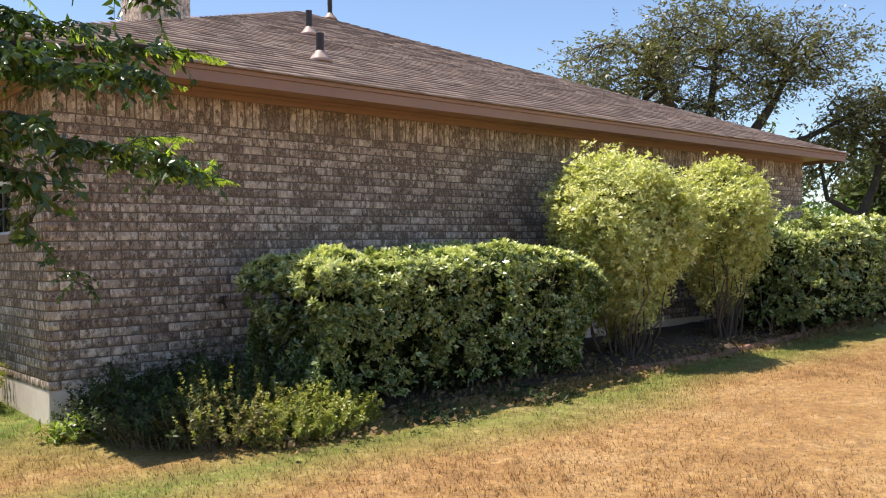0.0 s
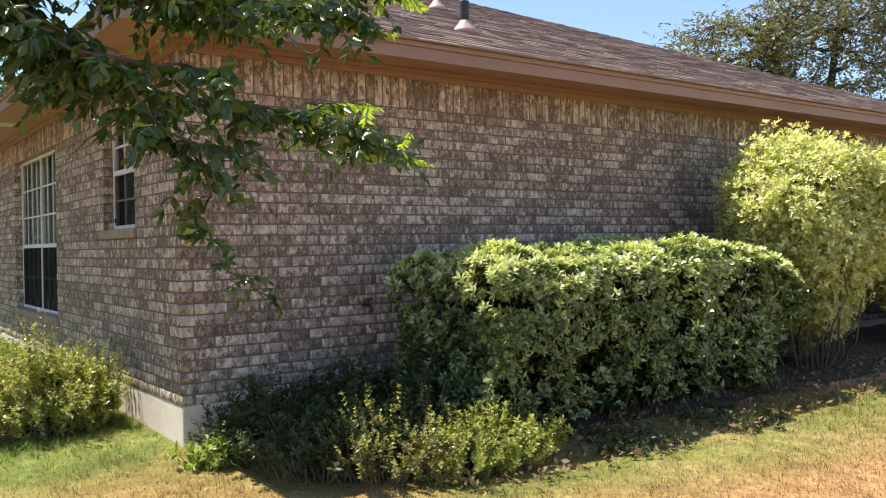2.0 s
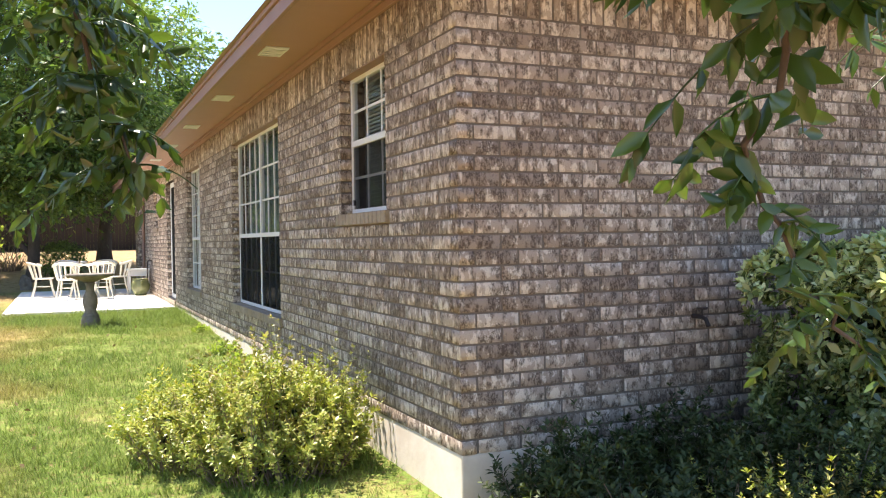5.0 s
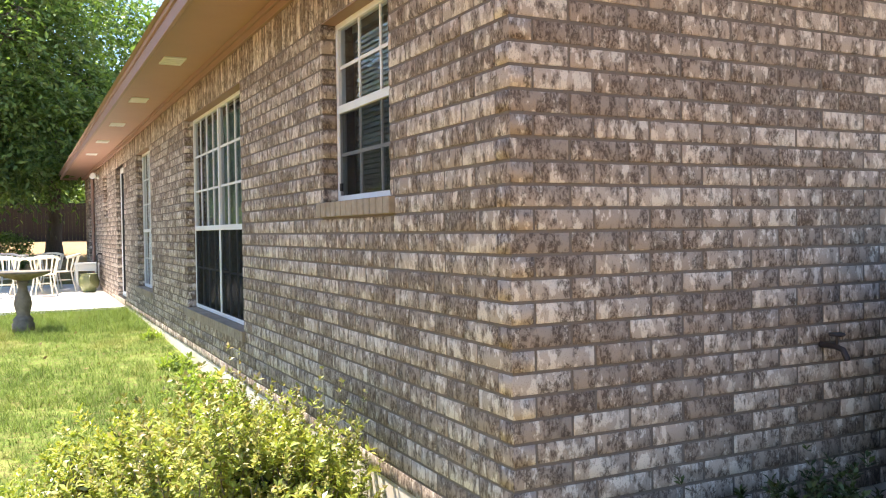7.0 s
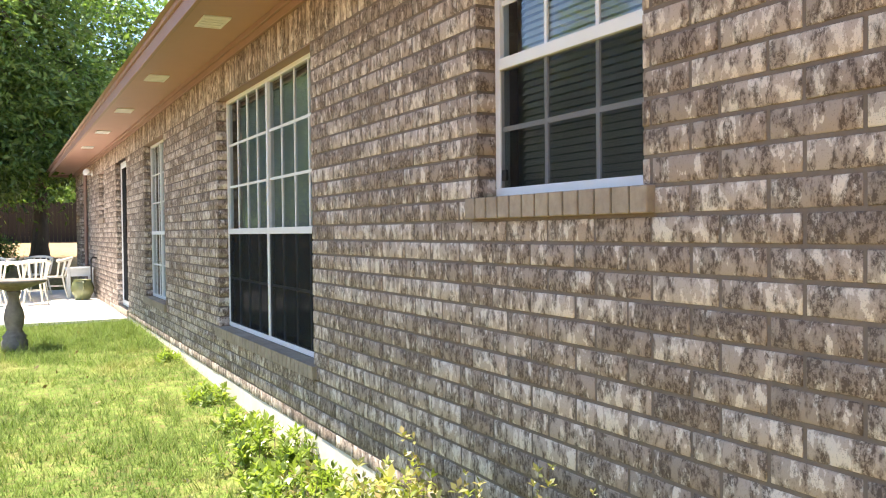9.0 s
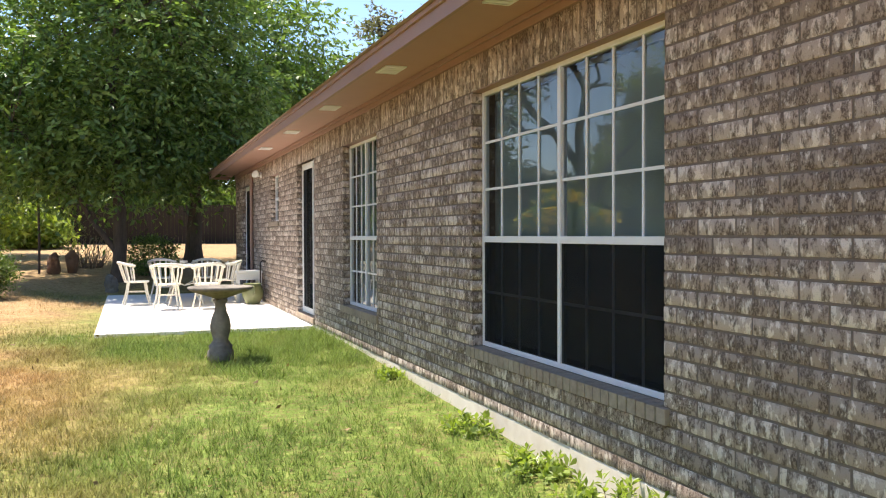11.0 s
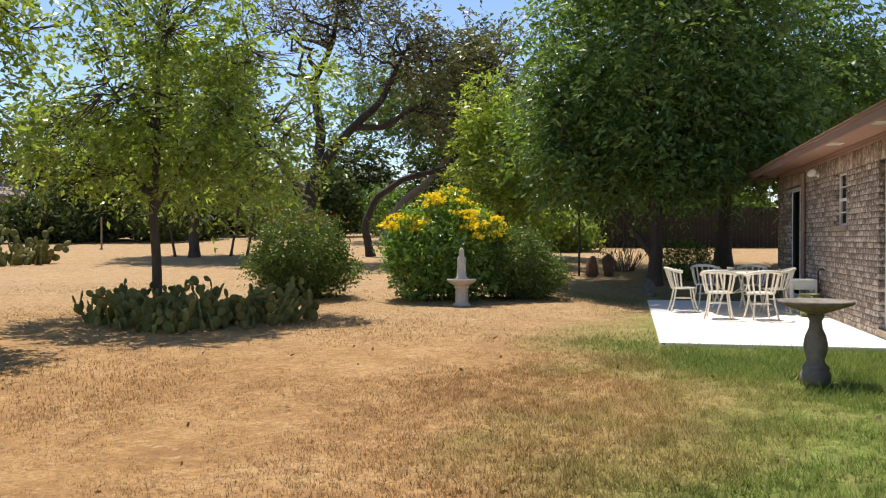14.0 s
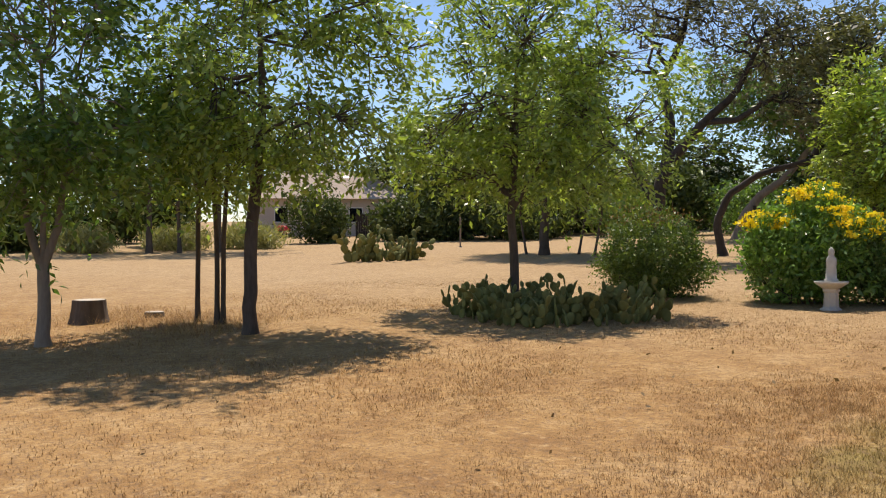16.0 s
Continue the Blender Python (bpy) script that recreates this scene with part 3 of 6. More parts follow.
def build_roof():
    x0, x1, y0, y1 = XW - OVER, XE + OVER, YW - OVER, YE + OVER
    zf = EAVE
    half = (x1 - x0) / 2
    roof = thing("roof", "brown asphalt-shingle hip roof with brown fascia", "roof", kind="structure")
    top = zf + PITCH * half
    bm = bmesh.new()
    o, zo = 0.05, zf - 0.05 * PITCH
    c = [bm.verts.new(p) for p in ((x0 - o, y0 - o, zo), (x1 + o, y0 - o, zo), (x1 + o, y1 + o, zo), (x0 - o, y1 + o, zo))]
    a, b = bm.verts.new((x0 + half, y0 + half, top)), bm.verts.new((x0 + half, y1 - half, top))
    for f in ((c[0], c[1], a), (c[1], c[2], b, a), (c[2], c[3], b), (c[3], c[0], a, b)):
        bm.faces.new(f)
    bm.faces.new(c[::-1])
    part("roof_deck", bm, SHINGLE, roof)
    # fascia boards and soffit
    za, zb, zc = SOFF - 0.06, zf - 0.062, zf - 0.024
    for k, q0, q1, xx in ((0, za, zb, 0.0), (1, zb, zc, 0.018)):
        nm = "drip_board" if k else "fascia"
        for bx in ((x0 - xx, x1 + xx, y0 - xx, y0 + 0.03, q0, q1), (x0 - xx, x0 + 0.03, y0 + 0.03, y1, q0, q1), (x1 - 0.03, x1 + xx, y0 + 0.03, y1, q0, q1), (x0 + 0.03, x1 - 0.03, y1 - 0.03, y1 + xx, q0, q1)):
            part(nm, boxes(bx, bevel=0.004), TRIM, roof)
    e = 0.03
    for bx in ((x0 + e, x1 - e, y0 + e, YW, SOFF, SOFF + 0.012), (x0 + e, XW, YW, y1 - e, SOFF, SOFF + 0.012), (XE, x1 - e, YW, y1 - e, SOFF, SOFF + 0.012), (XW, XE, YE, y1 - e, SOFF, SOFF + 0.012)):
        part("soffit", boxes(bx), SOFFIT, roof)
    for q0, q1, d in ((2.522, 2.572, 0.018), (2.572, SOFF - 0.002, 0.036)):
        part("frieze", boxes((XW - d, XW + 0.02, YW - d, YE, q0, q1), bevel=0.004), TRIM, roof)
        part("frieze", boxes((XW + 0.022, XE, YW - d, YW + 0.02, q0, q1), bevel=0.004), TRIM, roof)
    return roof, x0, y0, zf, half


roof, RX0, RY0, RZ, RHALF = build_roof()

METAL_DARK = m_simple("dark_bronze_metal", (0.07, 0.055, 0.05), 0.5, 0.3, 20, metal=0.4, bmp=0.1)
PINKISH = m_simple("flashing_collar", (0.50, 0.36, 0.30), 0.5, 0.2, 20)
CONCRETE = m_simple("weathered_cast_stone", (0.31, 0.275, 0.225), 0.95, 0.5, 14, bmp=0.6, col2=(0.085, 0.075, 0.062))
STATUE = m_simple("pale_cast_stone", (0.60, 0.57, 0.51), 0.9, 0.25, 14, bmp=0.4, col2=(0.48, 0.44, 0.38))
CHAIR = m_simple("cream_enamel", (0.86, 0.80, 0.66), 0.4, 0.10, 10, bmp=0.05)
GLAZE = m_simple("green_glaze", (0.22, 0.24, 0.10), 0.25, 0.4, 10, spec=0.6)
CACTUS = m_simple("cactus_skin", (0.27, 0.265, 0.085), 0.8, 0.4, 6, bmp=0.2, col2=(0.10, 0.105, 0.036), spec=0.15)
STUMP = m_simple("stump_bark", (0.16, 0.125, 0.10), 0.95, 0.5, 14, bmp=0.9, col2=(0.07, 0.055, 0.045), stretch=(1, 1, 0.3))
CUTWOOD = m_simple("cut_wood", (0.62, 0.54, 0.43), 0.9, 0.3, 20, bmp=0.3)
RUST = m_simple("rusty_stone", (0.26, 0.15, 0.095), 0.95, 0.5, 9, bmp=0.8, col2=(0.10, 0.06, 0.045))
FENCE = m_simple("weathered_fence_wood", (0.05, 0.04, 0.033), 0.95, 0.45, 6, bmp=0.3, stretch=(3, 3, 0.3))
STUCCO = m_simple("beige_siding", (0.58, 0.50, 0.42), 0.9, 0.15, 6)
TANROOF = m_simple("tan_roof", (0.46, 0.36, 0.28), 0.95, 0.25, 10)
RED = m_simple("red_paint", (0.55, 0.03, 0.05), 0.4, 0.2, 10)
YELLOW = leaf_mat("yellow_petals", (0.80, 0.55, 0.02), (0.90, 0.72, 0.06), 0.3, 0.6, 0.2)
EDGING = m_simple("terracotta_edging", (0.42, 0.22, 0.16), 0.9, 0.35, 12, bmp=0.4)
STRAW = leaf_mat("straw_stalk", (0.22, 0.24, 0.09), (0.45, 0.40, 0.20), 0.3)
TWIG = m_simple("dry_twig", (0.28, 0.21, 0.16), 0.95, 0.4, 20)
NOSEE = m_simple("black_rubber", (0.02, 0.02, 0.02), 0.8, 0.3, 20)

# ---------------------------------------------------------------- windows and doors
GX = XW + 0.105


def sheet(x, y0, y1, z0, z1):
    """One pane of glass, facing out of the wall."""
    bm = bmesh.new()
    bm.faces.new([bm.verts.new(p) for p in ((x, y0, z0), (x, y0, z1), (x, y1, z1), (x, y1, z0))])
    return bm


def window(name, label, y0, y1, z0, z1, units, cols, rows, mid, screened, blind):
    w = tagged(new(name), label, "window", kind="structure")
    zs = z0 + COURSE
    x0, x1 = XW + 0.085, XW + 0.13
    fw = 0.035
    part("window_frame", boxes((x0, x1, y0, y1, zs, zs + fw), (x0, x1, y0, y1, z1 - fw, z1), (x0, x1, y0, y0 + fw, zs + fw, z1 - fw), (x0, x1, y1 - fw, y1, zs + fw, z1 - fw), bevel=0.003), WHITE, w, "white painted frame")
    part("lintel", boxes((XW + 0.006, XW + 0.084, y0, y1, z1 - 0.007, z1 - 0.001)), TRIM, w, "brown steel lintel")
    n = max(3, int(round((y1 - y0 + 0.1) / 0.082)))
    step = (y1 - y0 + 0.10) / n
    sill = part("window_sill", boxes((XW + 0.02, XW + 0.15, y0 - 0.045, y1 + 0.045, z0 + 0.006, zs - 0.012)), MORTAR, w, "mortar bed under the sill bricks")
    for i in range(n):
        a = y0 - 0.05 + i * step
        part("sill_brick", boxes((XW - 0.028, XW + 0.09, a + 0.004, a + step - 0.004, z0, zs - 0.003), bevel=0.004), SILL_BRICK, sill)
    uw = (y1 - y0) / units
    for u in range(units):
        a, b = y0 + u * uw, y0 + (u + 1) * uw
        ia, ib = (a + fw if u == 0 else a + 0.018), (b - fw if u == units - 1 else b - 0.018)
        if u:
            part("mullion", boxes((x0 - 0.004, x1, a - 0.02, a + 0.02, zs + fw, z1 - fw), bevel=0.003), WHITE, w)
        part("meeting_rail", boxes((x0 - 0.006, x1 - 0.01, ia, ib, mid - 0.022, mid + 0.022), bevel=0.003), WHITE, w)
        for nm, c, d in (("upper_pane", mid + 0.022, z1 - fw), ("lower_pane", zs + fw, mid - 0.022)):
            pane = part(nm, sheet(GX, ia, ib, c, d), GLASS, w, "clear reflecting window glass")
            pane.visible_shadow = False
            nr = rows if nm == "upper_pane" else max(2, rows - 1)
            for k in range(1, cols):
                y = ia + (ib - ia) * k / cols
                part("muntin", boxes((GX - 0.009, GX - 0.001, y - 0.009, y + 0.009, c, d)), WHITE, pane)
            for k in range(1, nr):
                z = c + (d - c) * k / nr
                part("muntin", boxes((GX - 0.0085, GX - 0.0015, ia, ib, z - 0.009, z + 0.009)), WHITE, pane)
        if screened:
            part("insect_screen", sheet(x0 + 0.006, ia, ib, zs + fw, mid - 0.022), SCREEN, w, "dark solar screen over the lower sash")
        if blind == "vertical":
            k = int((ib - ia) / 0.085) + 1
            bl = part("vertical_blind", boxes((XW + 0.20, XW + 0.235, ia, ib, z1 - 0.05, z1 - 0.01)), BLIND, w, "pale vertical blind behind the glass")
            for i in range(k):
                y = ia + i * (ib - ia) / (k - 1)
                bm = bmesh.new()
                box(bm, -0.001, 0.001, -0.043, 0.043, 0, z1 - zs - 0.1)
                bmesh.ops.transform(bm, matrix=Matrix.Translation((XW + 0.22, y, zs + 0.04)) @ Matrix.Rotation(radians(38), 4, "Z"), verts=bm.verts)
                part("slat", bm, BLIND, bl)
        elif blind == "slats":
            bl = part("slat_blind", boxes((XW + 0.17, XW + 0.21, ia, ib, z1 - 0.05, z1 - 0.01)), BLIND, w, "white slatted blind behind the glass")
            k = int((z1 - zs - 0.1) / 0.027)
            for i in range(k):
                bm = bmesh.new()
                box(bm, -0.015, 0.015, ia + 0.01, ib - 0.01, -0.001, 0.001)
                bmesh.ops.transform(bm, matrix=Matrix.Translation((XW + 0.19, 0, zs + 0.05 + i * 0.027)) @ Matrix.Rotation(radians(-54), 4, "Y"), verts=bm.verts)
                part("slat", bm, WHITE, bl)
    return w


w1 = window("window_1", "small white sash window with slatted blind and dark lower screen", *OPENINGS[0], 1, 3, 2, 1.80, False, "slats")
part("insect_screen", sheet(XW + 0.092, 8.355, 9.225, 1.335, 1.778), MESH, w1, "dark insect mesh over the lower sash")
part("sash_lift", boxes((XW + 0.075, XW + 0.085, 8.36, 8.39, 1.36, 1.40)), NOSEE, w1, "black sash latch")
part("sash_lift", boxes((XW + 0.075, XW + 0.085, 9.17, 9.20, 1.36, 1.40)), NOSEE, w1, "black sash latch")
window("window_2", "wide double sash window with dark screens over its lower half", *OPENINGS[1], 2, 4, 3, 1.19, True, "vertical")
window("window_3", "tall double sash window with white muntins and vertical blinds", *OPENINGS[2], 2, 3, 3, 1.19, False, "vertical")
window("window_4", "small white sash window beside the patio", *OPENINGS[4], 1, 2, 2, 1.86, False, "slats")


def sliding_door(name, label, y0, y1, z0, z1):
    d = tagged(new(name), label, "door", kind="structure")
    x0, x1, fw = XW + 0.075, XW + 0.14, 0.03
    part("door_frame", boxes((x0, x1, y0, y1, z1 - fw, z1), (x0, x1, y0, y0 + fw, z0, z1 - fw), (x0, x1, y1 - fw, y1, z0, z1 - fw), bevel=0.004), WHITE, d, "white metal door frame")
    part("threshold", boxes((XW - 0.02, x1, y0, y1, z0 - 0.05, z0 + 0.03), bevel=0.006), SILL_BRICK, d)
    m = y0 + (y1 - y0) * 0.42
    for nm, a, b, xx in (("glass_panel", y0 + fw, m, x0 + 0.035), ("screen_panel", m - 0.03, y1 - fw, x0 + 0.006)):
        st = part(nm, boxes((xx, xx + 0.02, a, a + 0.022, z0 + 0.03, z1 - fw), (xx, xx + 0.02, b - 0.022, b, z0 + 0.03, z1 - fw), (xx, xx + 0.02, a + 0.022, b - 0.022, z0 + 0.03, z0 + 0.11), (xx, xx + 0.02, a + 0.022, b - 0.022, z1 - fw - 0.06, z1 - fw), bevel=0.003), WHITE, d, "white stile and rail frame")
        if nm == "glass_panel":
            g = part("pane", sheet(xx + 0.01, a + 0.022, b - 0.022, z0 + 0.11, z1 - fw - 0.06), GLASS, st)
            g.visible_shadow = False
            for k in range(1, 6):
                z = z0 + 0.11 + k * (z1 - z0 - 0.2) / 6
                part("muntin", boxes((xx + 0.013, xx + 0.02, a + 0.022, b - 0.022, z - 0.008, z + 0.008)), WHITE, st)
        else:
            part("mesh_screen", sheet(xx + 0.009, a + 0.022, b - 0.022, z0 + 0.11, z1 - fw - 0.06), SCREEN, st, "black insect mesh")
            part("door_handle", boxes((xx - 0.03, xx, a + 0.012, a + 0.032, 1.0, 1.14), bevel=0.006), NOSEE, st, "black pull handle")


sliding_door("door_1", "sliding patio door with a dark screen in white frame", *OPENINGS[3])
sliding_door("door_2", "dark screened door at the end of the patio", *OPENINGS[5])

# ---------------------------------------------------------------- fixtures on the house
for y in (10.0, 12.3, 14.62, 16.9, 19.2, 21.5):
    v = thing("soffit_vent", "cream louvred vent set in the brown soffit", "vent", (1.83, y, SOFF), "soffit vents")
    part("vent_frame", boxes((-0.09, 0.09, -0.16, -0.145, -0.012, 0.0), (-0.09, 0.09, 0.145, 0.16, -0.012, 0), (-0.09, -0.075, -0.145, 0.145, -0.012, 0), (0.075, 0.09, -0.145, 0.145, -0.012, 0), bevel=0.002), WHITE, v)
    part("backing", boxes((-0.075, 0.075, -0.145, 0.145, -0.003, -0.001)), METAL_DARK, v)
    for i in range(4):
        part("louvre", boxes((-0.075, 0.075, -0.14 + i * 0.072, -0.088 + i * 0.072, -0.010, -0.004)), WHITE, v)


def roof_z(y):
    return RZ + PITCH * (y - RY0)


for x, y, h in ((5.17, 7.86, 0.32), (6.5, 10.15, 0.36), (9.03, 13.37, 0.40)):
    p = thing("vent_pipe", "dark plumbing vent pipe with pale collar on the roof", "vent pipe", (x, y, roof_z(y) - 0.02), "roof vent pipes")
    part("pipe", lathe([(0.045, 0), (0.045, h), (0.036, h), (0.036, h - 0.06)], 16), METAL_DARK, p, smooth=False)
    part("collar", lathe([(0.14, 0.0), (0.12, 0.04), (0.06, 0.11), (0.05, 0.13)], 18), PINKISH, p, "pale flashing collar", True)

chim = thing("chimney", "square brick chimney rising from the roof", "chimney", (5.75, 13.6, 3.9))
part("flue", boxes((-0.42, 0.42, -0.4, 0.4, 0, 2.6), bevel=0.01), BRICK, chim)
part("crown", boxes((-0.62, 0.62, -0.52, 0.52, 2.6, 2.72), bevel=0.02), CONCRETE, chim)

fl = thing("flood_light", "double flood lamp under the eave of the wall", "lamp", (XW - 0.001, 24.05, 2.36))
part("mount", lathe([(0.06, -0.01), (0.06, 0.01), (0.03, 0.03)], 16), WHITE, fl).matrix_local = pose(0, 0, 0, 0, -90, 0)
for s in (-1, 1):
    hd = part("lamp_head", lathe([(0.02, 0), (0.035, 0.03), (0.06, 0.10), (0.065, 0.14), (0.05, 0.145)], 16), WHITE, fl, "white bulb holder", True)
    hd.matrix_local = pose(-0.03, 0, -0.01, 0, -70, 0) @ pose(0, 0, 0, s * 48, 0, 0)

tube_mesh("downspout", [(XW - 0.045, 25.1, 2.46), (XW - 0.045, 25.1, 1.2), (XW - 0.045, 25.1, 0.12), (XW - 0.16, 25.1, 0.06)], 0.035, TRIM)
tagged(bpy.data.objects["downspout"], "brown metal downspout fixed to the brick wall", "downspout")

tap = thing("garden_tap", "dark garden tap sticking out of the brick wall", "tap", (3.63, YW, 0.64))
tube_mesh("spout", [(0, 0.0, 0), (0, -0.07, 0), (0, -0.11, -0.01), (0, -0.13, -0.05)], 0.013, METAL_DARK, tap)
part("valve_wheel", lathe([(0.03, -0.006), (0.034, 0), (0.03, 0.006)], 14), METAL_DARK, tap).matrix_local = pose(0, -0.08, 0.05)
tube_mesh("valve_stem", [(0, -0.08, 0), (0, -0.08, 0.05)], 0.006, METAL_DARK, tap)
wv = thing("wall_faucet", "wall faucet with a coiled stub beside the patio", "tap", (XW, 23.55, 0.62))
tube_mesh("spout", [(0.0, 0, 0.12), (-0.06, 0, 0.14), (-0.10, 0, 0.10), (-0.10, 0, -0.5)], 0.014, METAL_DARK, wv)

# ---------------------------------------------------------------- patio
tagged(part("patio", boxes((-0.65, XW - 0.006, 19.25, 26.7, -0.5, -0.012), bevel=0.008), PATIO), "sunlit pale concrete patio slab beside the house", "patio", kind="structure")
PZ = -0.012


def chair():
    c = thing("patio_chair", "cream enamelled metal patio chair with slatted curved back", "chair", (0, 0, PZ), "chairs round the patio table")
    part("seat", lathe([(0.20, 0.40), (0.215, 0.41), (0.21, 0.43), (0.17, 0.425), (0.0, 0.418)], 22), CHAIR, c, smooth=True)
    back = [(0.29 * math.cos(a) - 0.02, 0.27 * math.sin(a), 0.76 - 0.06 * abs(math.sin(a)) ** 3) for a in np.linspace(radians(95), radians(265), 13)]
    tube_mesh("back_rail", back, 0.025, CHAIR, c)
    for a in np.linspace(radians(105), radians(255), 7):
        tube_mesh("back_slat", [(0.20 * math.cos(a), 0.20 * math.sin(a), 0.42), (0.245 * math.cos(a) - 0.01, 0.24 * math.sin(a), 0.59), (0.285 * math.cos(a) - 0.02, 0.265 * math.sin(a), 0.75)], 0.016, CHAIR, c, 6)
    for sx in (-1, 1):
        for sy in (-1, 1):
            tube_mesh("leg", [(0.14 * sx, 0.14 * sy, 0.41), (0.17 * sx, 0.16 * sy, 0.22), (0.23 * sx, 0.20 * sy, 0.0)], 0.016, CHAIR, c, 6)
    tube_mesh("stretcher", [(0.15 * math.cos(a), 0.15 * math.sin(a), 0.24) for a in np.linspace(0, 2 * np.pi, 20)], 0.008, CHAIR, c, 6)
    return c


ch = chair()
ch.matrix_world = pose(-0.10, 23.9, PZ, 0, 0, 5)
for x, y, r in ((0.38, 22.75, 80), (1.02, 22.7, 100), (0.40, 25.2, -80), (1.2, 25.1, -100), (1.42, 23.9, 178)):
    copy_thing(ch, pose(x, y, PZ, 0, 0, r))

tb = thing("patio_table", "cream enamelled oval metal patio table", "table", (0.72, 23.9, PZ))
bm = lathe([(0.48, 0.68), (0.50, 0.69), (0.50, 0.705), (0.48, 0.715), (0.1, 0.713)], 32)
bmesh.ops.scale(bm, vec=(1.0, 1.5, 1), verts=bm.verts)
part("tabletop", bm, CHAIR, tb)
for sx in (-1, 1):
    for sy in (-1, 1):
        tube_mesh("leg", [(0.24 * sx, 0.42 * sy, 0.69), (0.18 * sx, 0.34 * sy, 0.4), (0.30 * sx, 0.48 * sy, 0.0)], 0.02, CHAIR, tb, 7)
tube_mesh("stretcher", [(-0.18, -0.34, 0.4), (0, 0, 0.33), (0.18, 0.34, 0.4)], 0.012, CHAIR, tb, 6)
tube_mesh("stretcher", [(0.18, -0.34, 0.4), (0, 0, 0.33), (-0.18, 0.34, 0.4)], 0.012, CHAIR, tb, 6)
bowl = thing("table_bowl", "small pale bowl on the patio table", "bowl", (0.72, 24.1, PZ + 0.713))
part("bowl", lathe([(0.03, 0), (0.06, 0.02), (0.075, 0.06), (0.065, 0.055), (0.04, 0.02)], 18), STATUE, bowl, smooth=True)

st = thing("side_table", "white square side table against the brick wall", "table", (1.86, 24.0, PZ))
part("tabletop", boxes((-0.24, 0.24, -0.24, 0.24, 0.53, 0.58), bevel=0.012), WHITE, st)
for sx in (-1, 1):
    for sy in (-1, 1):
        part("leg", boxes((0.2 * sx - 0.03, 0.2 * sx + 0.03, 0.2 * sy - 0.03, 0.2 * sy + 0.03, 0, 0.53), bevel=0.008), WHITE, st)
for sy in (-1, 1):
    part("apron", boxes((-0.17, 0.17, 0.2 * sy - 0.006, 0.2 * sy + 0.006, 0.41, 0.53)), WHITE, st)
pot = thing("ceramic_pot", "olive glazed round pot with two handles on the patio", "pot", (1.86, 23.35, PZ))
part("body", lathe([(0.11, 0), (0.13, 0.02), (0.19, 0.14), (0.20, 0.22), (0.17, 0.32), (0.15, 0.35), (0.17, 0.37), (0.155, 0.37), (0.13, 0.33)], 26), GLAZE, pot, smooth=True)
for s in (-1, 1):
    tube_mesh("handle", [(0, s * 0.155, 0.34), (0, s * 0.24, 0.31), (0, s * 0.25, 0.24), (0, s * 0.19, 0.18)], 0.014, GLAZE, pot, 7)

# ---------------------------------------------------------------- bird bath and fountain
bb = thing("bird_bath", "weathered grey concrete bird bath standing on the lawn", "bird bath", (0.65, 16.84, ground_z(0.65, 16.84) - 0.01))
part("pedestal", lathe([(0.125, 0), (0.125, 0.11), (0.105, 0.13), (0.115, 0.16), (0.095, 0.18), (0.07, 0.22), (0.09, 0.29), (0.10, 0.35), (0.085, 0.43), (0.055, 0.50), (0.05, 0.56), (0.07, 0.60), (0.06, 0.62)], 24), CONCRETE, bb, smooth=True)
bm = lathe([(0.06, 0.62), (0.10, 0.635), (0.20, 0.67), (0.285, 0.70), (0.30, 0.715), (0.295, 0.735), (0.27, 0.73), (0.19, 0.69), (0.05, 0.675)], 40)
for v in bm.verts:
    if v.co.z > 0.66 and v.co.xy.length > 0.19:
        a = math.atan2(v.co.y, v.co.x)
        s = 1 + 0.035 * abs(math.sin(a * 8))
        v.co.x *= s
        v.co.y *= s
part("basin", bm, CONCRETE, bb, "scalloped shallow basin", True)
bb.scale = (1.07, 1.07, 1.07)

fo = thing("garden_fountain", "pale cast-stone pedestal basin holding a standing figure", "fountain", (-4.06, 24.0, ground_z(-4.06, 24.0) - 0.02))
part("pedestal", lathe([(0.19, 0), (0.19, 0.05), (0.15, 0.08), (0.135, 0.12), (0.125, 0.38), (0.15, 0.42), (0.15, 0.46)], 8), STATUE, fo)
part("basin", lathe([(0.14, 0.46), (0.26, 0.54), (0.30, 0.58), (0.30, 0.61), (0.26, 0.60), (0.15, 0.56), (0.05, 0.55)], 20), STATUE, fo, smooth=True)
bm = lathe([(0.125, 0.56), (0.125, 0.64), (0.10, 0.66), (0.095, 0.78), (0.085, 0.90), (0.095, 1.00), (0.085, 1.07), (0.055, 1.11), (0.05, 1.14), (0.058, 1.19), (0.045, 1.25), (0.012, 1.29)], 16)
bmesh.ops.scale(bm, vec=(1.0, 0.75, 1), verts=bm.verts)
part("figure", bm, STATUE, fo, "plain pale standing figure", True)
fo.scale = (0.92, 0.92, 0.85)

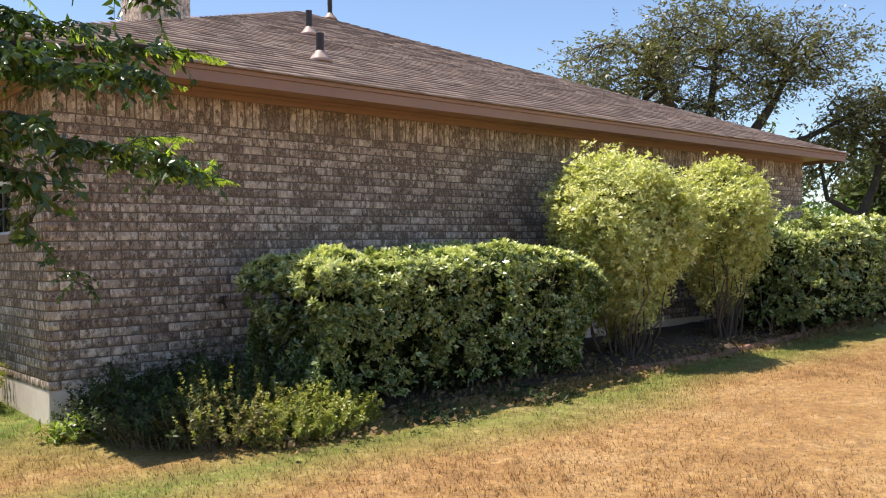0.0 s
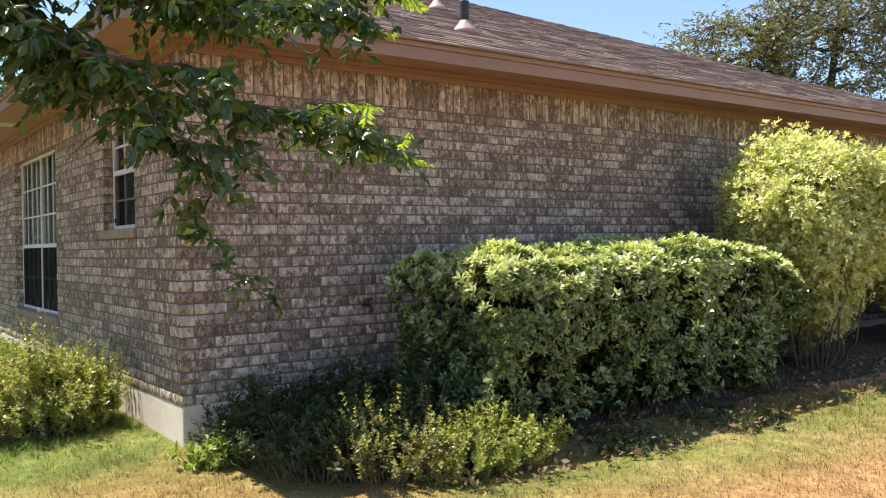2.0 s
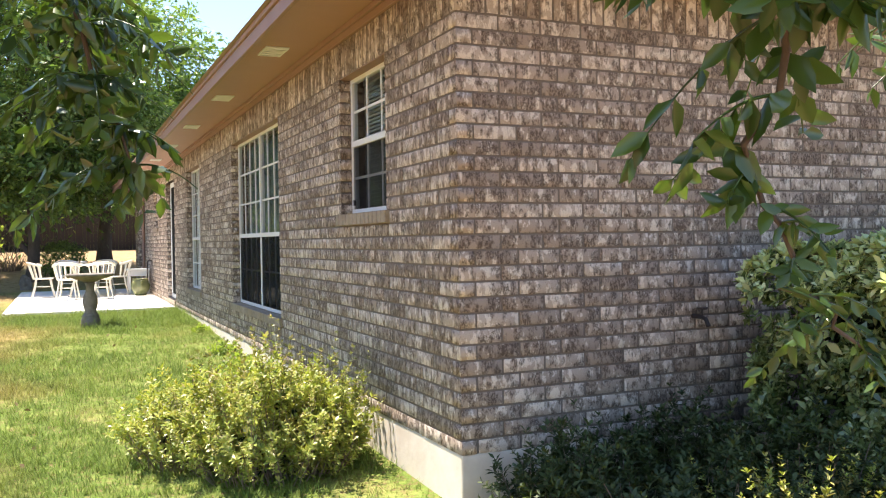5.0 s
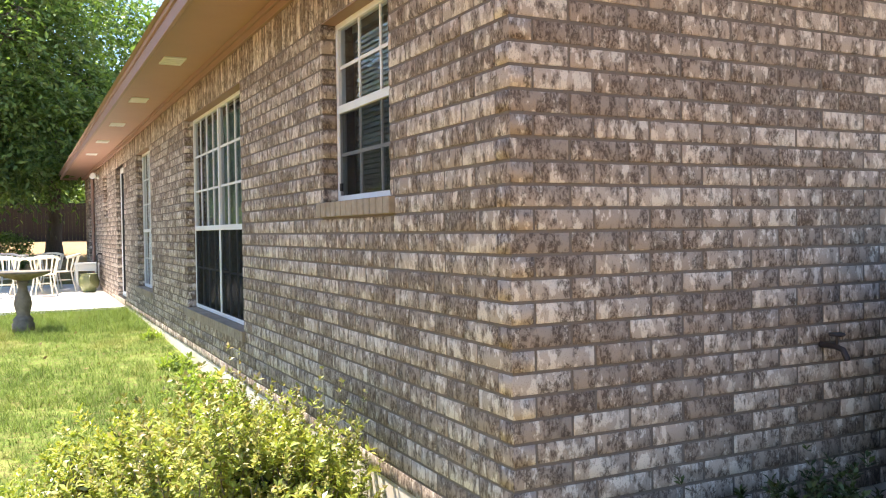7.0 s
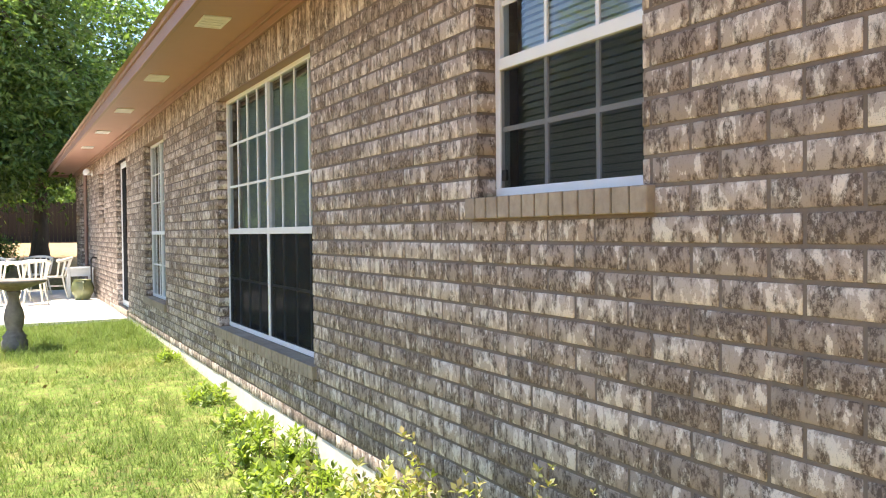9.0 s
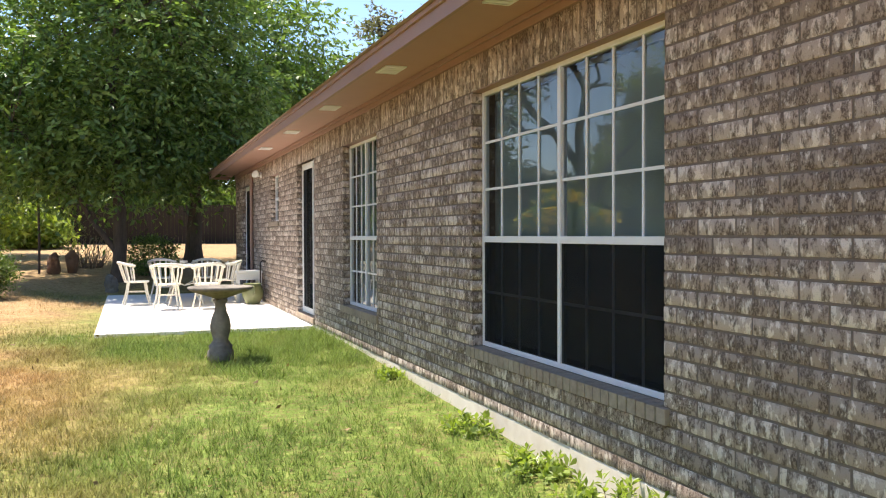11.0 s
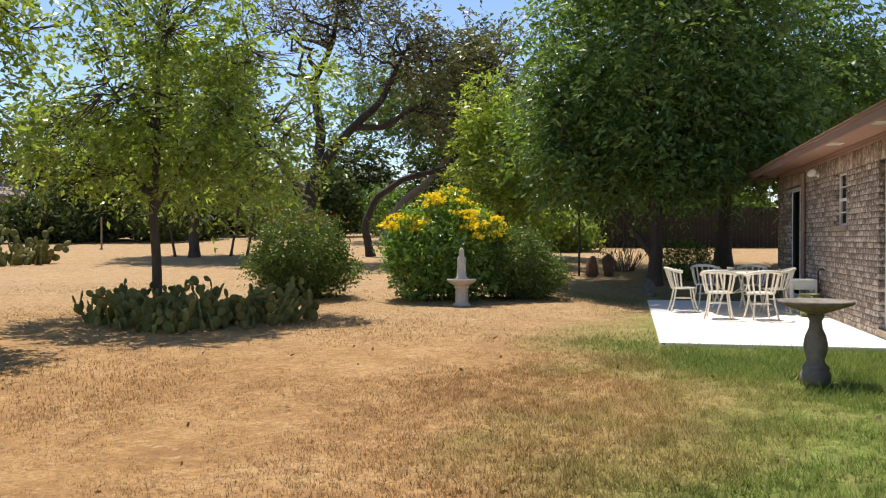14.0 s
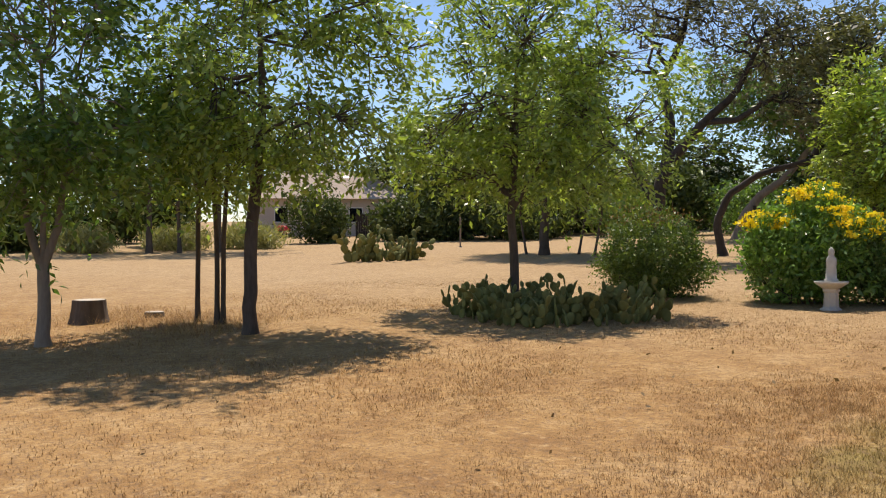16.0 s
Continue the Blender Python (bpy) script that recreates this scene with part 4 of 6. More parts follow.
# ---------------------------------------------------------------- hedges and shrubs by the house
def hedge(name, label, x0, x1, y0, y1, ztop, seed, n, leaf, mat, up=0.15):
    rng = np.random.default_rng(seed)
    zb = ground_z((x0 + x1) / 2, (y0 + y1) / 2) - 0.03
    h = thing(name, label, "hedge", ((x0 + x1) / 2, (y0 + y1) / 2, zb))
    lx, ly, lz = (x1 - x0) / 2, (y1 - y0) / 2, ztop - zb
    wood = []
    for i in range(int((x1 - x0) * 9)):
        s = (rng.uniform(-lx * 0.9, lx * 0.9), rng.uniform(-ly * 0.5, ly * 0.5), 0)
        e = (s[0] + rng.normal() * 0.25, s[1] * 1.5 + rng.normal() * 0.15, lz * rng.uniform(0.6, 0.93))
        wood.append(tube_arrays(bend(s, e, rng, 7, 0.12), np.linspace(0.016, 0.004, 7), 5))
    v, f = join(wood)
    mesh_arrays("branch_work", v, f, PALE_BARK, h, True)
    def shell(m, thin):
        """Points on the rounded outside of the hedge, its front and foot drawn in."""
        u = rng.uniform(-1, 1, (m * 5, 3))
        u = u[np.abs(u).max(1) > thin][:m]
        r = (np.abs(u) ** 5).sum(1) ** (1 / 5)
        u = u / np.maximum(r, 1.0)[:, None]
        w = np.sign(u) * np.abs(u) ** 7 + np.array([0, 0, 0.28])
        c = u * np.array([lx, ly, lz / 2]) + np.array([0, 0, lz / 2])
        c[:, 2] += (0.05 * np.sin(c[:, 0] * 3.1) + 0.04 * np.sin(c[:, 0] * 7.7 + 1)) * (c[:, 2] > lz * 0.7)
        c = uneven(c, np.array([0, 0, lz / 2]), seed, 0.2, 2.4)
        c[:, 1] *= 0.78 + 0.22 * np.clip(c[:, 2] / (0.5 * lz), 0, 1)
        hole = np.array([noise.noise((p[0] * 4.2 + seed, p[1] * 4.2, p[2] * 4.2)) for p in c])
        keep = (hole > -0.3) & (c[:, 2] > 0.10 + 0.28 * rng.random(len(c)))
        return c[keep], w[keep]

    c, w = shell(n // 7, 0.9)
    v, f = whorl_arrays(c, w + rng.normal(size=c.shape) * 0.35, leaf * 1.08, rng, 9, 0.42)
    mesh_arrays("foliage", v, f, mat, h)
    c, w = shell(n // 3, 0.68)
    v, f = leaf_arrays(c * np.array([0.95, 0.93, 0.97]), leaf * 1.4, rng, 0.42, 0.0, 0.3, up)
    mesh_arrays("inner_leaves", v, f, mat, h)
    # paler rosettes on the upper part only, painting the sun on the top
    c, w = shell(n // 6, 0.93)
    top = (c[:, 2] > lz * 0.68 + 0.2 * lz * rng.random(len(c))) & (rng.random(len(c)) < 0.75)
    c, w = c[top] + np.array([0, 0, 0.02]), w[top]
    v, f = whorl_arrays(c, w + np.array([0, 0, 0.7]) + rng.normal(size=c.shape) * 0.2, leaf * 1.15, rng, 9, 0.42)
    mesh_arrays("sunlit_top", v, f, LEAF_LIT, h)
    # near-black leaves fill the middle, painted shade between the outer leaves
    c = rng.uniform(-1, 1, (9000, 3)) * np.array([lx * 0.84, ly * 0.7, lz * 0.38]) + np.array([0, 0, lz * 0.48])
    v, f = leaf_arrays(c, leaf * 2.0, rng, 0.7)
    mesh_arrays("shade_core", v, f, LEAF_SHADE, h)
    return h


hedge("clipped_hedge", "clipped glossy broadleaf hedge along the end wall", 3.72, 7.15, 5.55, 7.0, 1.05, 21, 60000, 0.045, LEAF_HEDGE)
hedge("clipped_hedge", "taller clipped green hedge farther along the wall", 10.7, 15.6, 5.0, 6.6, 1.36, 22, 30000, 0.06, LEAF_HEDGE)
shrub("round_shrub", "large rounded variegated shrub clipped to a ball", (8.1, 6.05), [(0, 0, 1.6, 0.84, 0.78, 0.74), (0.06, 0.05, 1.2, 0.62, 0.58, 0.62), (0.15, 0.1, 0.8, 0.36, 0.36, 0.42)], 23, 66000, 0.05, LEAF_PRIVET, 0.45, 3000, 0.07, 34, shell=0.8, core=7000, whorl=6)
shrub("round_shrub", "smaller rounded variegated shrub beside the ball", (10.1, 6.0), [(0, 0, 1.68, 0.6, 0.6, 0.62), (0.05, 0, 1.3, 0.5, 0.48, 0.5), (0.1, 0.1, 0.85, 0.3, 0.3, 0.42)], 24, 36000, 0.05, LEAF_PRIVET, 0.45, 1800, 0.07, 26, shell=0.8, core=5000, whorl=6)


def spiky_shrub(label, x, y, r, h, seed, shoots, mat, leaf=0.035, per=32, tip=None):
    """Upright shoots set with small leaves, of uneven height; tip: the leaves of the shoots' ends."""
    rng = np.random.default_rng(seed)
    s = thing("low_shrub", label, "shrub", (x, y, ground_z(x, y) - 0.03))
    wood, cs, ax, ends = [], [], [], []
    for i in range(shoots):
        a, q = rng.uniform(0, 6.283), math.sqrt(rng.random()) * r
        lump = 1 + 0.35 * noise.noise((q * math.cos(a) * 4 + seed, q * math.sin(a) * 4, 0))
        b = np.array([q * math.cos(a) * 0.8, q * math.sin(a) * 0.8, 0])
        e = np.array([q * math.cos(a) * 1.2 + rng.normal() * 0.06, q * math.sin(a) * 1.2 + rng.normal() * 0.06, h * lump * rng.uniform(0.5, 1.05) * (1 - 0.45 * (q / r) ** 2)])
        p = bend(b, e, rng, 5, 0.08)
        wood.append(tube_arrays(p[:4], np.linspace(0.0045, 0.002, 4), 4))
        k = max(4, per // 4)
        t = 0.25 + 0.75 * rng.uniform(0, 1, k) ** 0.8
        cs.append(np.stack([np.interp(t, np.linspace(0, 1, 5), p[:, j]) for j in range(3)], 1) + rng.normal(size=(k, 3)) * 0.006)
        ax.append(np.tile(p[4] - p[2], (k, 1)))
        ends.append(np.linspace(0, 1, 4)[:, None] * (p[4] - p[3]) * 0.8 + p[4])
    v, f = join(wood)
    mesh_arrays("branch_work", v, f, TWIG, s, True)
    cs, ax = np.concatenate(cs), np.concatenate(ax)
    v, f = whorl_arrays(cs, ax, leaf, rng, 5, 0.4, 0.8)
    mesh_arrays("foliage", v, f, mat, s)
    if tip:
        c = np.concatenate(ends[::2])
        v, f = whorl_arrays(c, np.tile((0, 0, 1.0), (len(c), 1)) + rng.normal(size=c.shape) * 0.2, leaf * 0.7, rng, 5, 0.5, 0.7)
        tagged(mesh_arrays("shoot_tip", v, f, tip, s), kind="stuff")
    if h < 0.35:
        return s
    # dark leaves low in the middle, painted as the shrub's shaded depth
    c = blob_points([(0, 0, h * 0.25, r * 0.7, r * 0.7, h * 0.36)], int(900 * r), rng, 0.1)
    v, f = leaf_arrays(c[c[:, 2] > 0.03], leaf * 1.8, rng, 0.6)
    mesh_arrays("shade_core", v, f, LEAF_SHADE, s)
    return s


spiky_shrub("low dark spiky shrub in the shaded flower bed", 2.75, 6.3, 0.55, 0.60, 31, 330, LEAF_LOW)
spiky_shrub("dark upright shrub against the shaded end wall", 2.6, 6.85, 0.42, 0.55, 39, 240, LEAF_LOW)
spiky_shrub("dark upright shrub against the shaded end wall", 3.3, 6.85, 0.42, 0.6, 30, 240, LEAF_LOW)
spiky_shrub("low dark spiky shrub in the shaded flower bed", 3.45, 6.25, 0.55, 0.62, 32, 320, LEAF_LOW)
spiky_shrub("olive spiky shrub with brownish flower spikes", 2.95, 5.9, 0.42, 0.52, 28, 220, LEAF_SAGE, 0.029, 44, tip=LEAF_LIME)
spiky_shrub("low yellow-green shrub at the edge of the bed", 3.65, 5.65, 0.34, 0.42, 33, 280, LEAF_LIME, 0.030, 44)
spiky_shrub("low yellow-green shrub at the edge of the bed", 3.25, 5.6, 0.26, 0.40, 34, 130, LEAF_LIME, 0.029, 44, tip=LEAF_SAGE)
spiky_shrub("small leafy weed at the foot of the wall corner", 2.2, 6.75, 0.22, 0.22, 35, 50, LEAF_MID, 0.055, 12)
spiky_shrub("bushy lime-green shrub beside the house corner", 1.45, 8.55, 0.52, 0.74, 36, 420, LEAF_LIME, 0.034, 44, LEAF_SAGE)
spiky_shrub("bushy lime-green shrub spreading over the lawn", 1.12, 9.0, 0.48, 0.64, 37, 300, LEAF_LIME, 0.034, 40)
spiky_shrub("bushy lime-green shrub beside the foundation", 1.6, 8.5, 0.34, 0.62, 38, 220, LEAF_LIME, 0.034, 40)
spiky_shrub("small yellow-green shrub against the foundation", 1.93, 9.72, 0.16, 0.5, 27, 60, LEAF_LIME, 0.036, 24)
for i, (x, y, r, h) in enumerate(((1.93, 9.25, 0.16, 0.26), (1.86, 10.4, 0.26, 0.28), (1.9, 11.3, 0.24, 0.3), (1.8, 10.85, 0.2, 0.2), (1.98, 12.2, 0.14, 0.2), (1.95, 13.2, 0.12, 0.16), (1.98, 15.2, 0.12, 0.14))):
    spiky_shrub("small green weed growing along the foundation", x, y, r, h, 440 + i, int(190 * r), LEAF_MID, 0.055, 16)
spiky_shrub("low ground cover at the edge of the shaded bed", 4.6, 5.35, 0.3, 0.16, 48, 60, LEAF_LOW, 0.035, 12)
spiky_shrub("low ground cover at the edge of the shaded bed", 5.7, 5.3, 0.35, 0.16, 49, 60, LEAF_LOW, 0.035, 12)

# bed edging of scalloped terracotta pieces
edge_x = np.arange(7.4, 14.8, 0.26)
for i, x in enumerate(edge_x):
    y = 5.55 - 0.16 * math.sin((x - 6.4) * 0.55)
    e = thing("edging_brick", "scalloped terracotta edging brick along the flower bed", "edging", (float(x), y, ground_z(x, y)), "bed edging")
    part("edging", boxes((-0.12, 0.12, -0.035, 0.035, -0.05, 0.05), bevel=0.018), EDGING, e)

# ---------------------------------------------------------------- the overhanging tree
def overhanging_tree():
    rng = np.random.default_rng(77)
    bx, by = -2.7, 5.3
    gz = ground_z(bx, by) - 0.05
    t = thing("overhanging_tree", "leafy tree reaching its low branches past the corner", "tree", (bx, by, gz))
    off = np.array([bx, by, gz])
    trunk = np.array([(0, 0, 0), (0.05, 0, 0.9), (0.15, -0.05, 1.8), (0.2, -0.1, 2.8), (0.1, 0.1, 4.2)])
    wood = [tube_arrays(trunk, [0.17, 0.14, 0.125, 0.1, 0.05], 12)]
    limbs = [
        [(-2.5, 5.25, 1.9), (-1.2, 4.9, 2.3), (0.1, 4.6, 2.25), (1.18, 4.4, 2.10), (1.68, 4.15, 2.12), (2.15, 4.35, 2.18)],
        [(0.1, 4.6, 2.25), (0.7, 4.3, 1.85), (1.16, 4.5, 1.68), (1.64, 4.4, 1.65), (2.05, 4.55, 1.76)],
        [(1.64, 4.4, 1.65), (1.95, 4.5, 1.58), (2.38, 4.63, 1.54)],
        [(0.1, 4.6, 2.25), (0.75, 4.2, 1.75), (1.15, 4.15, 1.45), (1.2, 4.3, 1.2), (1.33, 4.33, 1.02), (1.5, 4.335, 0.88)],
        [(0.75, 4.2, 1.75), (1.2, 4.1, 1.7), (1.45, 4.55, 1.42)],
        [(0.1, 4.6, 2.25), (0.95, 4.15, 2.0), (1.4, 4.1, 1.98), (1.75, 4.0, 1.95)],
        [(-1.2, 4.9, 2.3), (-0.3, 5.3, 2.2), (0.25, 5.5, 1.85), (0.45, 5.6, 1.3)],
        [(-1.2, 4.9, 2.3), (-0.3, 5.7, 2.5), (0.2, 6.1, 2.2), (0.42, 6.2, 1.6)],
        [(-1.2, 4.9, 2.3), (-0.2, 5.2, 2.6), (0.25, 5.3, 2.45), (0.48, 5.4, 2.1)],
        [(-1.2, 4.9, 2.3), (-0.3, 4.9, 2.3), (0.15, 5.0, 2.1), (0.42, 5.1, 1.75)],
        [(-2.5, 5.25, 2.4), (-1.0, 4.2, 3.0), (0.4, 4.0, 2.75), (1.2, 3.9, 2.5), (1.7, 4.0, 2.35)],
        [(-2.5, 5.25, 2.6), (-1.2, 5.2, 3.3), (0.2, 4.7, 2.9), (0.9, 4.4, 2.6)],
        [(0.1, 4.6, 2.25), (0.55, 4.5, 2.2), (0.9, 4.4, 2.15), (1.3, 4.6, 2.05), (1.6, 4.75, 2.1)],
        [(0.1, 4.6, 2.25), (0.45, 4.55, 2.1), (0.7, 4.53, 1.9), (0.85, 4.6, 1.72)],
        [(-0.3, 4.9, 2.3), (0.1, 4.85, 2.2), (0.35, 4.7, 2.05), (0.55, 4.65, 1.85)],
        [(0.4, 4.0, 2.75), (0.7, 4.2, 2.45), (0.95, 4.5, 2.3), (1.5, 4.5, 2.25)],
    ]
    leaves, young, twigs = [], [], []
    for li, L in enumerate(limbs):
        L = np.array(L, float)
        tt = np.linspace(0, len(L) - 1, len(L) * 4)
        p = np.stack([np.interp(tt, np.arange(len(L)), L[:, j]) for j in range(3)], 1)
        p[1:-1] += rng.normal(size=(len(p) - 2, 3)) * 0.012
        r0 = 0.05 if L[0][0] < -2 else 0.022 if li in (6, 7, 8, 9) else 0.008
        wood.append(tube_arrays(p - off, np.linspace(r0, 0.003, len(p)), 6))
        if L[0][0] < -2:
            p = p[len(p) // 3:]
        n = len(p)
        for i in range(3, n):
            for rep in range(1 if li in (3, 4) and i > n * 0.45 else 5 if li in (10, 11) else 8 if li in (6, 7, 8, 9) else 7 if li > 11 else 5):
                if (li in (0, 1, 2) and i > n * 0.72 and (rep > 1 or i < n - 4)) or (rep > 1 and li < 6 and rng.random() < 0.25):
                    continue
                # a side spray: an arching stalk with leaflets in two rows, hanging
                a = rng.uniform(0, 6.283)
                ln = rng.uniform(0.14, 0.30) * (0.55 if li == 3 and i > n * 0.5 else 1.0)
                d = np.array([math.cos(a) * 0.9, math.sin(a) * 0.9, rng.uniform(-0.25, 0.35)])
                if i > n - 4 and rep < 2 and (li in (0, 1, 2, 5, 15) or rep == 0 and i > n - 3):
                    d = rng.normal(size=3) * 0.3 * (rep > 0 or i < n - 1) + (p[-1] - p[-4]) / np.linalg.norm(p[-1] - p[-4]) * 1.1
                    ln = 0.07 if li == 3 else 0.38
                is_end = i > n - 4 and rep < 2 and (li in (0, 1, 2, 5, 15) or rep == 0 and i > n - 3)
                s = np.linspace(0, 1, 9)[:, None]
                path = p[i] - d * ln * (0.8 if is_end else 0.0) + d * ln * s + np.array([0, 0, -0.05 if is_end else -0.22]) * ln * s ** 2 * 2
                twigs.append(tube_arrays(path - off, np.linspace(0.003, 0.0012, 9), 4))
                is_young = i > n - 4 and li in (0, 1, 2, 5, 15) and rep < 2
                side = np.cross(d, (0, 0, 1))
                side /= np.linalg.norm(side) + 1e-9
                for k in (np.arange(0.6, 8.1, 0.55) if is_young else (1, 2.5, 4, 5.5, 7, 8)):
                    for sg in (-1, 1):
                        sz = rng.uniform(0.052, 0.084) * (0.62 if is_young else 0.6 if li == 3 and i > n * 0.6 else 1.0) * (1 - 0.3 * k / 9)
                        ax = side * sg * 0.55 + d * 0.35 + np.array([0, 0, -0.75 if is_young else -0.5 - 0.5 * rng.random()]) + rng.normal(size=3) * (0.2 if is_young else 0.5)
                        ax /= np.linalg.norm(ax)
                        bq = np.cross(ax, d + rng.normal(size=3) * 0.5)
                        bq /= np.linalg.norm(bq) + 1e-9
                        (young if is_young else leaves).append((path[int(k)] + (path[min(int(k) + 1, 8)] - path[int(k)]) * (k - int(k)), ax, bq, sz))

    def blades(items, w=0.235):
        c, a, b, s = (np.array([it[q] for it in items]) for q in range(4))
        keep = ~((c[:, 0] > -0.25) & (c[:, 0] < 0.85) & (c[:, 2] < 1.5) & (c[:, 1] > 2.0) & (c[:, 1] < 5.2))
        keep &= ~((c[:, 0] > 0.54) & (c[:, 1] > 4.72))
        c, a, b, s = c[keep] - off, a[keep], b[keep], s[keep][:, None]
        nn = np.cross(a, b)
        v = np.stack([c, c + a * s * 0.35 + b * s * w + nn * s * 0.06, c + a * s * 0.72 + b * s * w * 0.75 + nn * s * 0.02, c + a * s * 1.05 - nn * s * 0.08,
                      c + a * s * 0.72 - b * s * w * 0.75 + nn * s * 0.02, c + a * s * 0.35 - b * s * w + nn * s * 0.06], 1)
        n = len(c)
        base = np.arange(n)[:, None] * 6
        f = np.concatenate([base + np.array([[0, 1, 2, 3]]), base + np.array([[0, 3, 4, 5]])])
        return v.reshape(-1, 3), f
    v, f = join(wood)
    mesh_arrays("trunk", v, f, BARK, t, True)
    v, f = join(twigs)
    tagged(mesh_arrays("leaf_stalk", v, f, LEAF_NEAR, t), kind="stuff")
    v, f = blades(leaves)
    mesh_arrays("leaves", v, f, LEAF_NEAR, t, True)
    v, f = blades(young, 0.16)
    mesh_arrays("young_leaves", v, f, LEAF_YOUNG, t, True)
    cs = blob_points([(0.2, 0, 3.9, 1.7, 1.6, 1.0), (0.6, -0.3, 3.3, 1.5, 1.5, 0.6)], 420, rng, 0.4)
    c = np.repeat(cs, 22, 0) + rng.normal(size=(420 * 22, 3)) * 0.2
    v, f = leaf_arrays(c, 0.085, rng, 0.45, 0.4)
    mesh_arrays("crown", v, f, LEAF_NEAR, t)


overhanging_tree()

# ---------------------------------------------------------------- garden trees
tree("shade_tree", "tall dense dark green shade tree beside the patio", (-0.45, 28.9),
     [[(0, 0, 0, 0.17), (0.05, 0, 1.5, 0.15), (-0.1, 0.1, 3.5, 0.12), (0, 0, 6, 0.06)], [(-0.02, 0, 0.7, 0.08), (-0.6, 0, 1.5, 0.06), (-1.3, 0.2, 3.0, 0.04)]],
     [(0.0, 0, 5.6, 3.0, 2.8, 2.6), (-1.8, 0, 3.9, 1.6, 2, 1.5), (1.8, 0.3, 3.9, 2.2, 2, 1.7), (0.2, 0, 7.8, 2.6, 2.0, 1.8), (-0.5, -0.5, 3.0, 2.2, 1.6, 0.9)], 11, 4200, 26, 0.25, 0.12, LEAF_DARK, droop=0.5)
tree("shade_tree", "dense dark green shade tree behind the patio", (1.6, 33.5),
     [[(0, 0, 0, 0.2), (0, 0, 2, 0.17), (0.2, 0, 5, 0.1), (0.2, 0, 8, 0.05)], [(-0.25, 0, 0, 0.1), (-0.1, 0, 1.5, 0.08), (0.3, 0, 4, 0.05)]],
     [(0, 0, 6.2, 4.4, 4.2, 3.0), (-2.5, 0.5, 4.0, 2.6, 3, 1.6), (2.8, 0.5, 4.4, 2.8, 3.2, 2.2)], 12, 3000, 24, 0.3, 0.15, LEAF_DARK, droop=0.5)
tree("garden_tree", "young dark-leaved tree with forked pale trunk", (-13.3, 15.3),
     [[(0, 0, 0, 0.105), (0.02, 0, 0.8, 0.09), (0.0, 0, 1.25, 0.085)], [(0, 0, 1.2, 0.07), (-0.22, -0.1, 1.8, 0.055), (-0.4, -0.2, 3.2, 0.03)], [(0, 0, 1.2, 0.07), (0.15, 0.15, 1.8, 0.055), (0.3, 0.3, 3.4, 0.03)], [(0, 0, 1.2, 0.05), (0.02, 0, 2.0, 0.04), (0, 0, 4.2, 0.025)]],
     [(0, 0, 3.9, 2.0, 2.0, 2.0), (-0.6, -0.8, 2.9, 1.6, 1.4, 1.0), (0.8, 0.6, 3.0, 1.3, 1.3, 1.0), (0, 0, 5.8, 1.8, 1.8, 1.2), (0, 0, 7.4, 1.9, 1.9, 1.3)], 13, 1350, 22, 0.2, 0.12, LEAF_DEEP, PALE_BARK, droop=0.35)
tree("garden_tree", "open-crowned young tree with dark trunk in dry grass", (-11.3, 17.55),
     [[(0, 0, 0, 0.115), (0.01, 0, 0.8, 0.105), (0.0, 0, 1.6, 0.10), (0.08, 0.05, 2.2, 0.09), (0.2, 0.1, 3.4, 0.06), (0.1, 0.1, 5.2, 0.03)]],
     [(0, 0, 4.3, 1.9, 1.9, 1.7), (1.0, 0.7, 3.2, 1.3, 1.2, 0.9), (-0.9, -0.6, 3.3, 1.3, 1.3, 1.0), (0.2, 0.2, 5.9, 1.7, 1.5, 1.2), (1.5, 1.0, 4.8, 1.1, 1.1, 0.9), (0.1, 0, 7.5, 1.9, 1.9, 1.3)], 14, 1250, 22, 0.17, 0.105, LEAF_MID, droop=0.45)
tree("slender_tree", "slender sapling with a thin straight trunk", (-13.46, 18.27), [[(0, 0, 0, 0.046), (0.01, 0, 1.5, 0.042), (0.05, 0, 3.0, 0.04), (0, 0, 5.0, 0.02)]],
     [(0, 0, 4.0, 1.1, 1.1, 1.5), (0.2, 0.1, 2.9, 0.9, 0.9, 0.7)], 15, 260, 18, 0.16, 0.10, LEAF_MID, droop=0.45, limbs=12)
tree("slender_tree", "twin-stemmed slender tree in dry grass", (-12.86, 18.2), [[(0, 0, 0, 0.046), (0.0, 0, 1.5, 0.042), (-0.1, 0, 3.0, 0.04), (-0.2, 0, 5.0, 0.02)], [(0.1, 0.05, 0, 0.045), (0.12, 0.05, 1.5, 0.04), (0.25, 0.1, 3.5, 0.03)]],
     [(0, 0, 4.2, 1.2, 1.2, 1.5), (-0.2, 0.1, 3.0, 0.9, 0.9, 0.8)], 16, 280, 18, 0.16, 0.10, LEAF_MID, droop=0.45, limbs=12)
